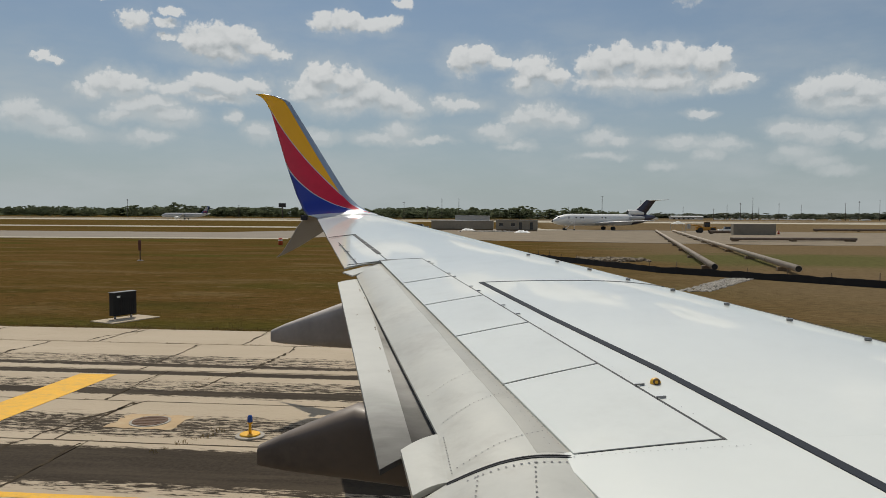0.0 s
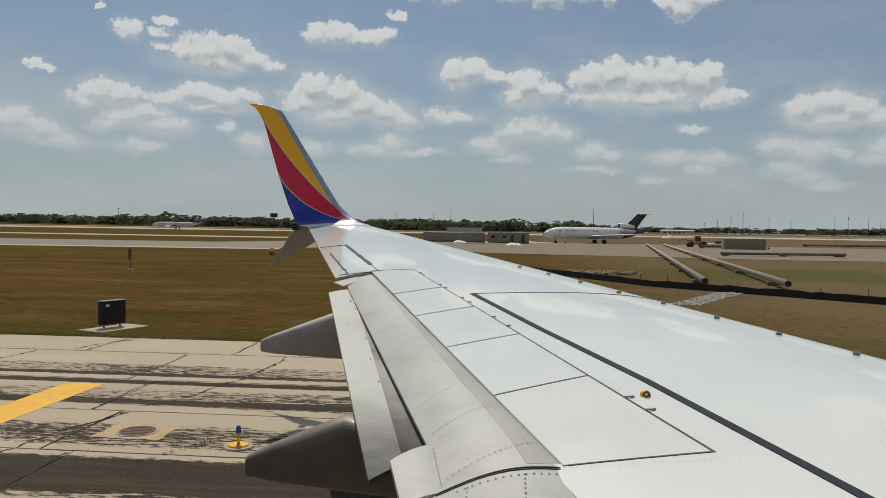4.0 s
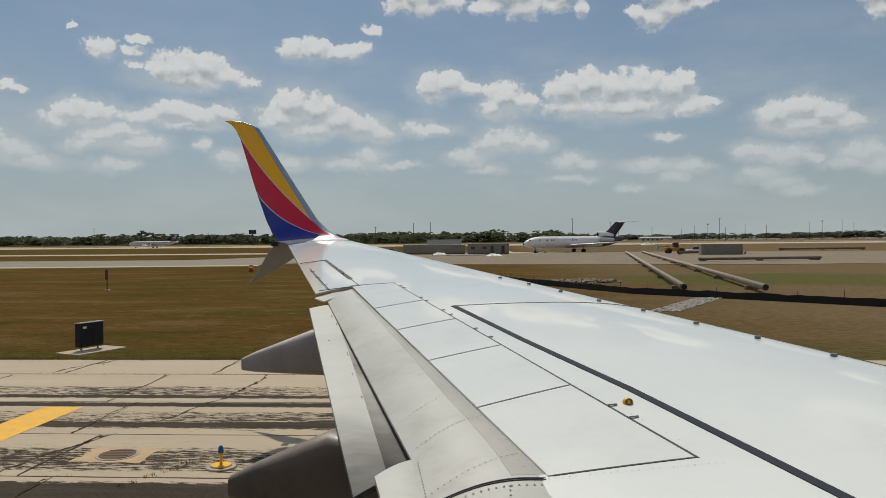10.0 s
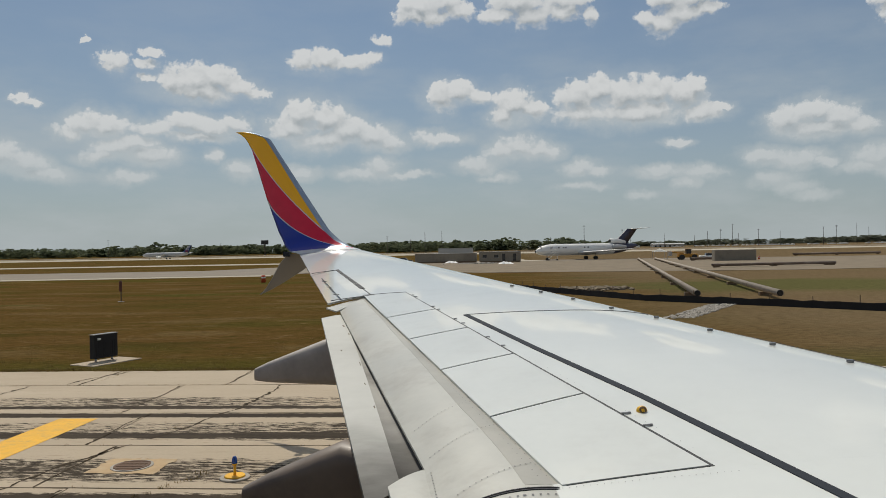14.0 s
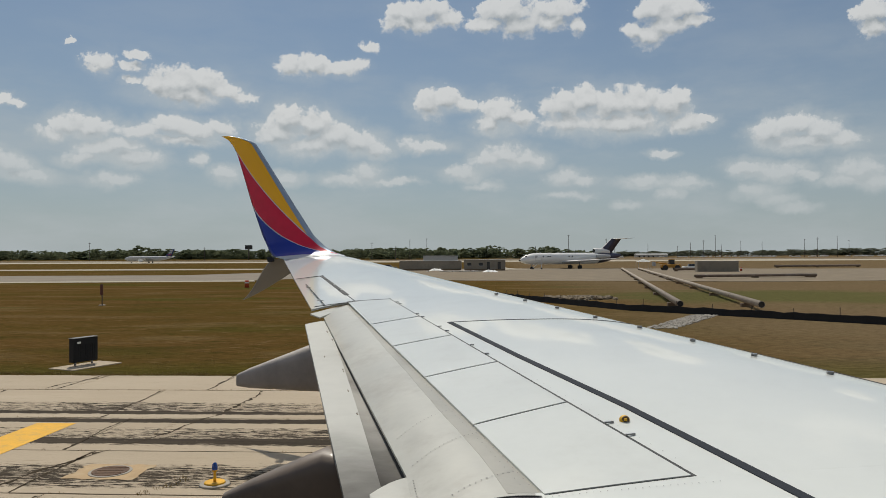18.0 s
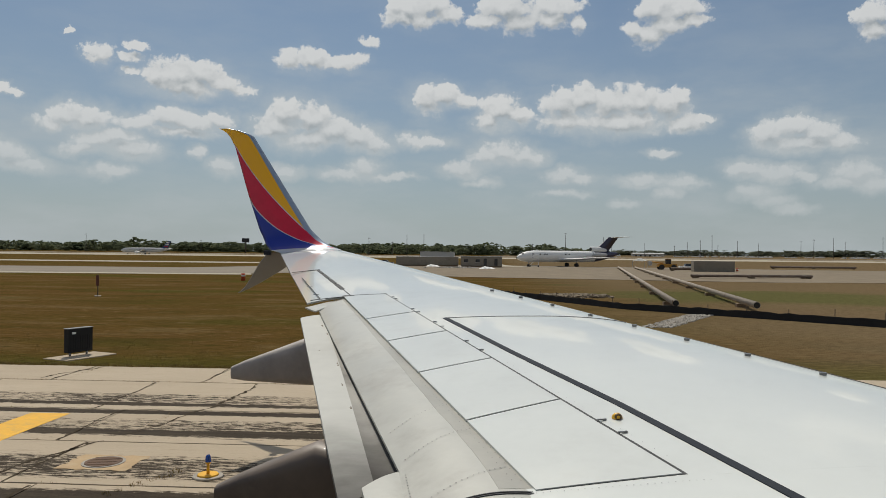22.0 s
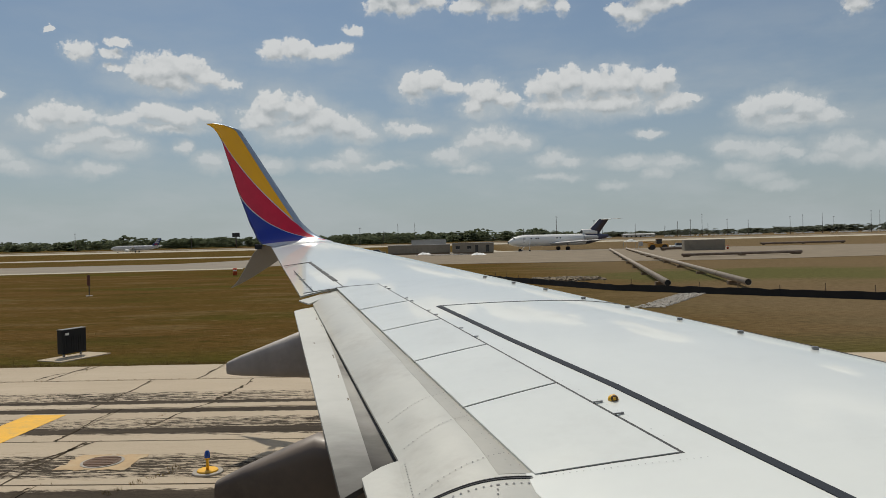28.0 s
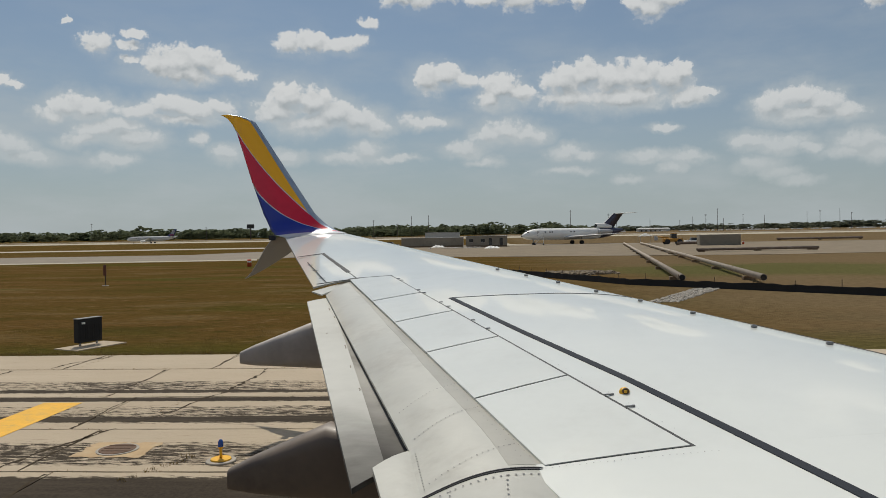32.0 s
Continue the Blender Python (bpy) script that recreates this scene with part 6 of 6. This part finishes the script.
for i, (y0, y1, w, x0) in enumerate(ROWS):
    shapes = [slab_mesh(w - 0.010, y1 - y0 - 0.032, 10 * i + q) for q in range(3)]
    for k in range(-6, 4):
        s = new("slab", shapes[(k + 6) % 3])
        s.location = (x0 + w * k, y0 + 0.015, 0.0)
        s.parent = shoulder
    for a, b in ((-240, x0 - 6 * w), (x0 + 4 * w, 240)):
        part("slab", box(bmesh.new(), a, b - 0.02, y0 + 0.015, y1 - 0.015, -0.06, 0.0), M["shoulder_concrete"], shoulder)

# cracks across the slabs
def crack(x, y, way, length, seed, wander=0.07, wide=0.06):
    r = random.Random(seed)
    bm = bmesh.new()
    prev = None
    steps = int(length / 0.12)
    for k in range(steps + 1):
        w = 0.010 + wide * r.random() ** 2
        a = bm.verts.new((x - w, y, 0.004)), bm.verts.new((x + w, y, 0.004))
        if prev:
            bm.faces.new((prev[0], prev[1], a[1], a[0]))
        prev = a
        x += 0.12 * math.cos(way) + r.uniform(-wander, wander)
        y += 0.12 * math.sin(way) + r.uniform(-0.02, 0.02)
    bmesh.ops.recalc_face_normals(bm, faces=bm.faces)
    return part("crack", bm, M["crack_dark"], shoulder)


for x, y, way, length, seed in ((-11.9, 23.1, -112, 2.5, 1), (-13.6, 20.5, -100, 3.4, 2), (-6.2, 20.6, -98, 6.2, 3), (-7.3, 14.2, -104, 4.8, 4), (-3.4, 23.1, -70, 2.4, 7)):
    crack(x, y, radians(way), length, seed)

# broken, soil-filled joints across the rows of slabs
for i, (y0, y1, w, x0) in enumerate(ROWS):
    for k in range(-4, 1):
        crack(x0 + w * k - 0.02, y0 + 0.03, radians(90), y1 - y0 - 0.08, 100 + 10 * i + k, 0.028, 0.035)

# yellow edge line and shoulder bar
part_line = box(bmesh.new(), -240, 240, 9.10, 9.27, 0.001, 0.0045)
tagged(part("edge_line", part_line, M["yellow_paint"]), "yellow taxiway edge line", "road marking", kind="structure")
bm = bmesh.new()
BAR = ((-10.15, 9.3), (-9.25, 9.3), (-9.25, 16.45), (-10.15, 16.45))
vs = [bm.verts.new((x, y, z)) for z in (0.001, 0.005) for x, y in BAR]
for q in ((3, 2, 1, 0), (4, 5, 6, 7), (0, 1, 5, 4), (1, 2, 6, 5), (2, 3, 7, 6), (3, 0, 4, 7)):
    bm.faces.new([vs[i] for i in q])
tagged(part("shoulder_mark", bm, M["yellow_paint"]), "worn yellow paint bar across the shoulder", "road marking", kind="structure")

# weeds in the joints and tufts along the pavement's edge
M["weed"] = material("weed", (0.235, 0.17, 0.07), 0.9, spec=0.0, vary=0.4, scale=3.0)
V, F, n = [], [], 0


def tuft(x, y, h, spread, count):
    global n
    z = ground_z(y)
    for k in range(count):
        a, b = rng.uniform(0, math.tau), rng.uniform(0, math.tau)
        px, py = x + spread * rng.uniform(-1, 1), y + spread * rng.uniform(-1, 1) * 0.6
        w, hh, lean = h * 0.10, h * rng.uniform(0.5, 1.1), h * 0.5
        V.append(np.array([(px - w * math.cos(a), py - w * math.sin(a), z - 0.01), (px + w * math.cos(a), py + w * math.sin(a), z - 0.01), (px + lean * math.cos(b), py + lean * math.sin(b), z + hh)]))
        F.append(np.array([(n, n + 1, n + 2)]))
        n += 3


for k in range(1700):
    x = rng.uniform(-26, 4)
    bite = 0.16 * noise.noise((0.7 * x, 3.1, 0.2)) + 0.10 * noise.noise((2.9 * x, 1.1, 0.2))
    tuft(x, 23.14 + bite + abs(rng.normal(0, 0.15)), rng.uniform(0.03, 0.10), 0.12, 6)
for k in range(1100):
    y = 23.4 + 9 * rng.uniform() ** 1.6
    tuft(rng.uniform(-0.85 * y - 4, -0.1 * y), y, rng.uniform(0.03, 0.085), 0.35, 7)
for y0, dens in ((20.65, 520), (17.05, 70), (14.15, 50), (11.55, 60)):
    for k in range(dens):
        tuft(rng.uniform(-22, 2), y0 + rng.normal(0, 0.03), rng.uniform(0.015, 0.045), 0.06, 5)
for x0, y0, along_y in ((-7.0, 15.0, 1.6), (-15.2, 18.5, 1.8), (-11.9, 21.0, 1.9), (-14.6, 12.0, 1.5)):
    for k in range(26):
        tuft(x0 + rng.normal(0, 0.04), y0 + along_y * rng.uniform(), rng.uniform(0.015, 0.05), 0.04, 4)
for x0, y0 in ((-5.4, 11.6), (-5.2, 11.9), (-5.0, 12.3), (-5.6, 11.2)):
    for k in range(6):
        tuft(x0 + rng.normal(0, 0.08), y0 + rng.normal(0, 0.1), rng.uniform(0.03, 0.08), 0.05, 6)
stuff_mesh("grass_tufts", V, F, M["weed"], "dry grass tufts and weeds along the pavement edge", "grass")
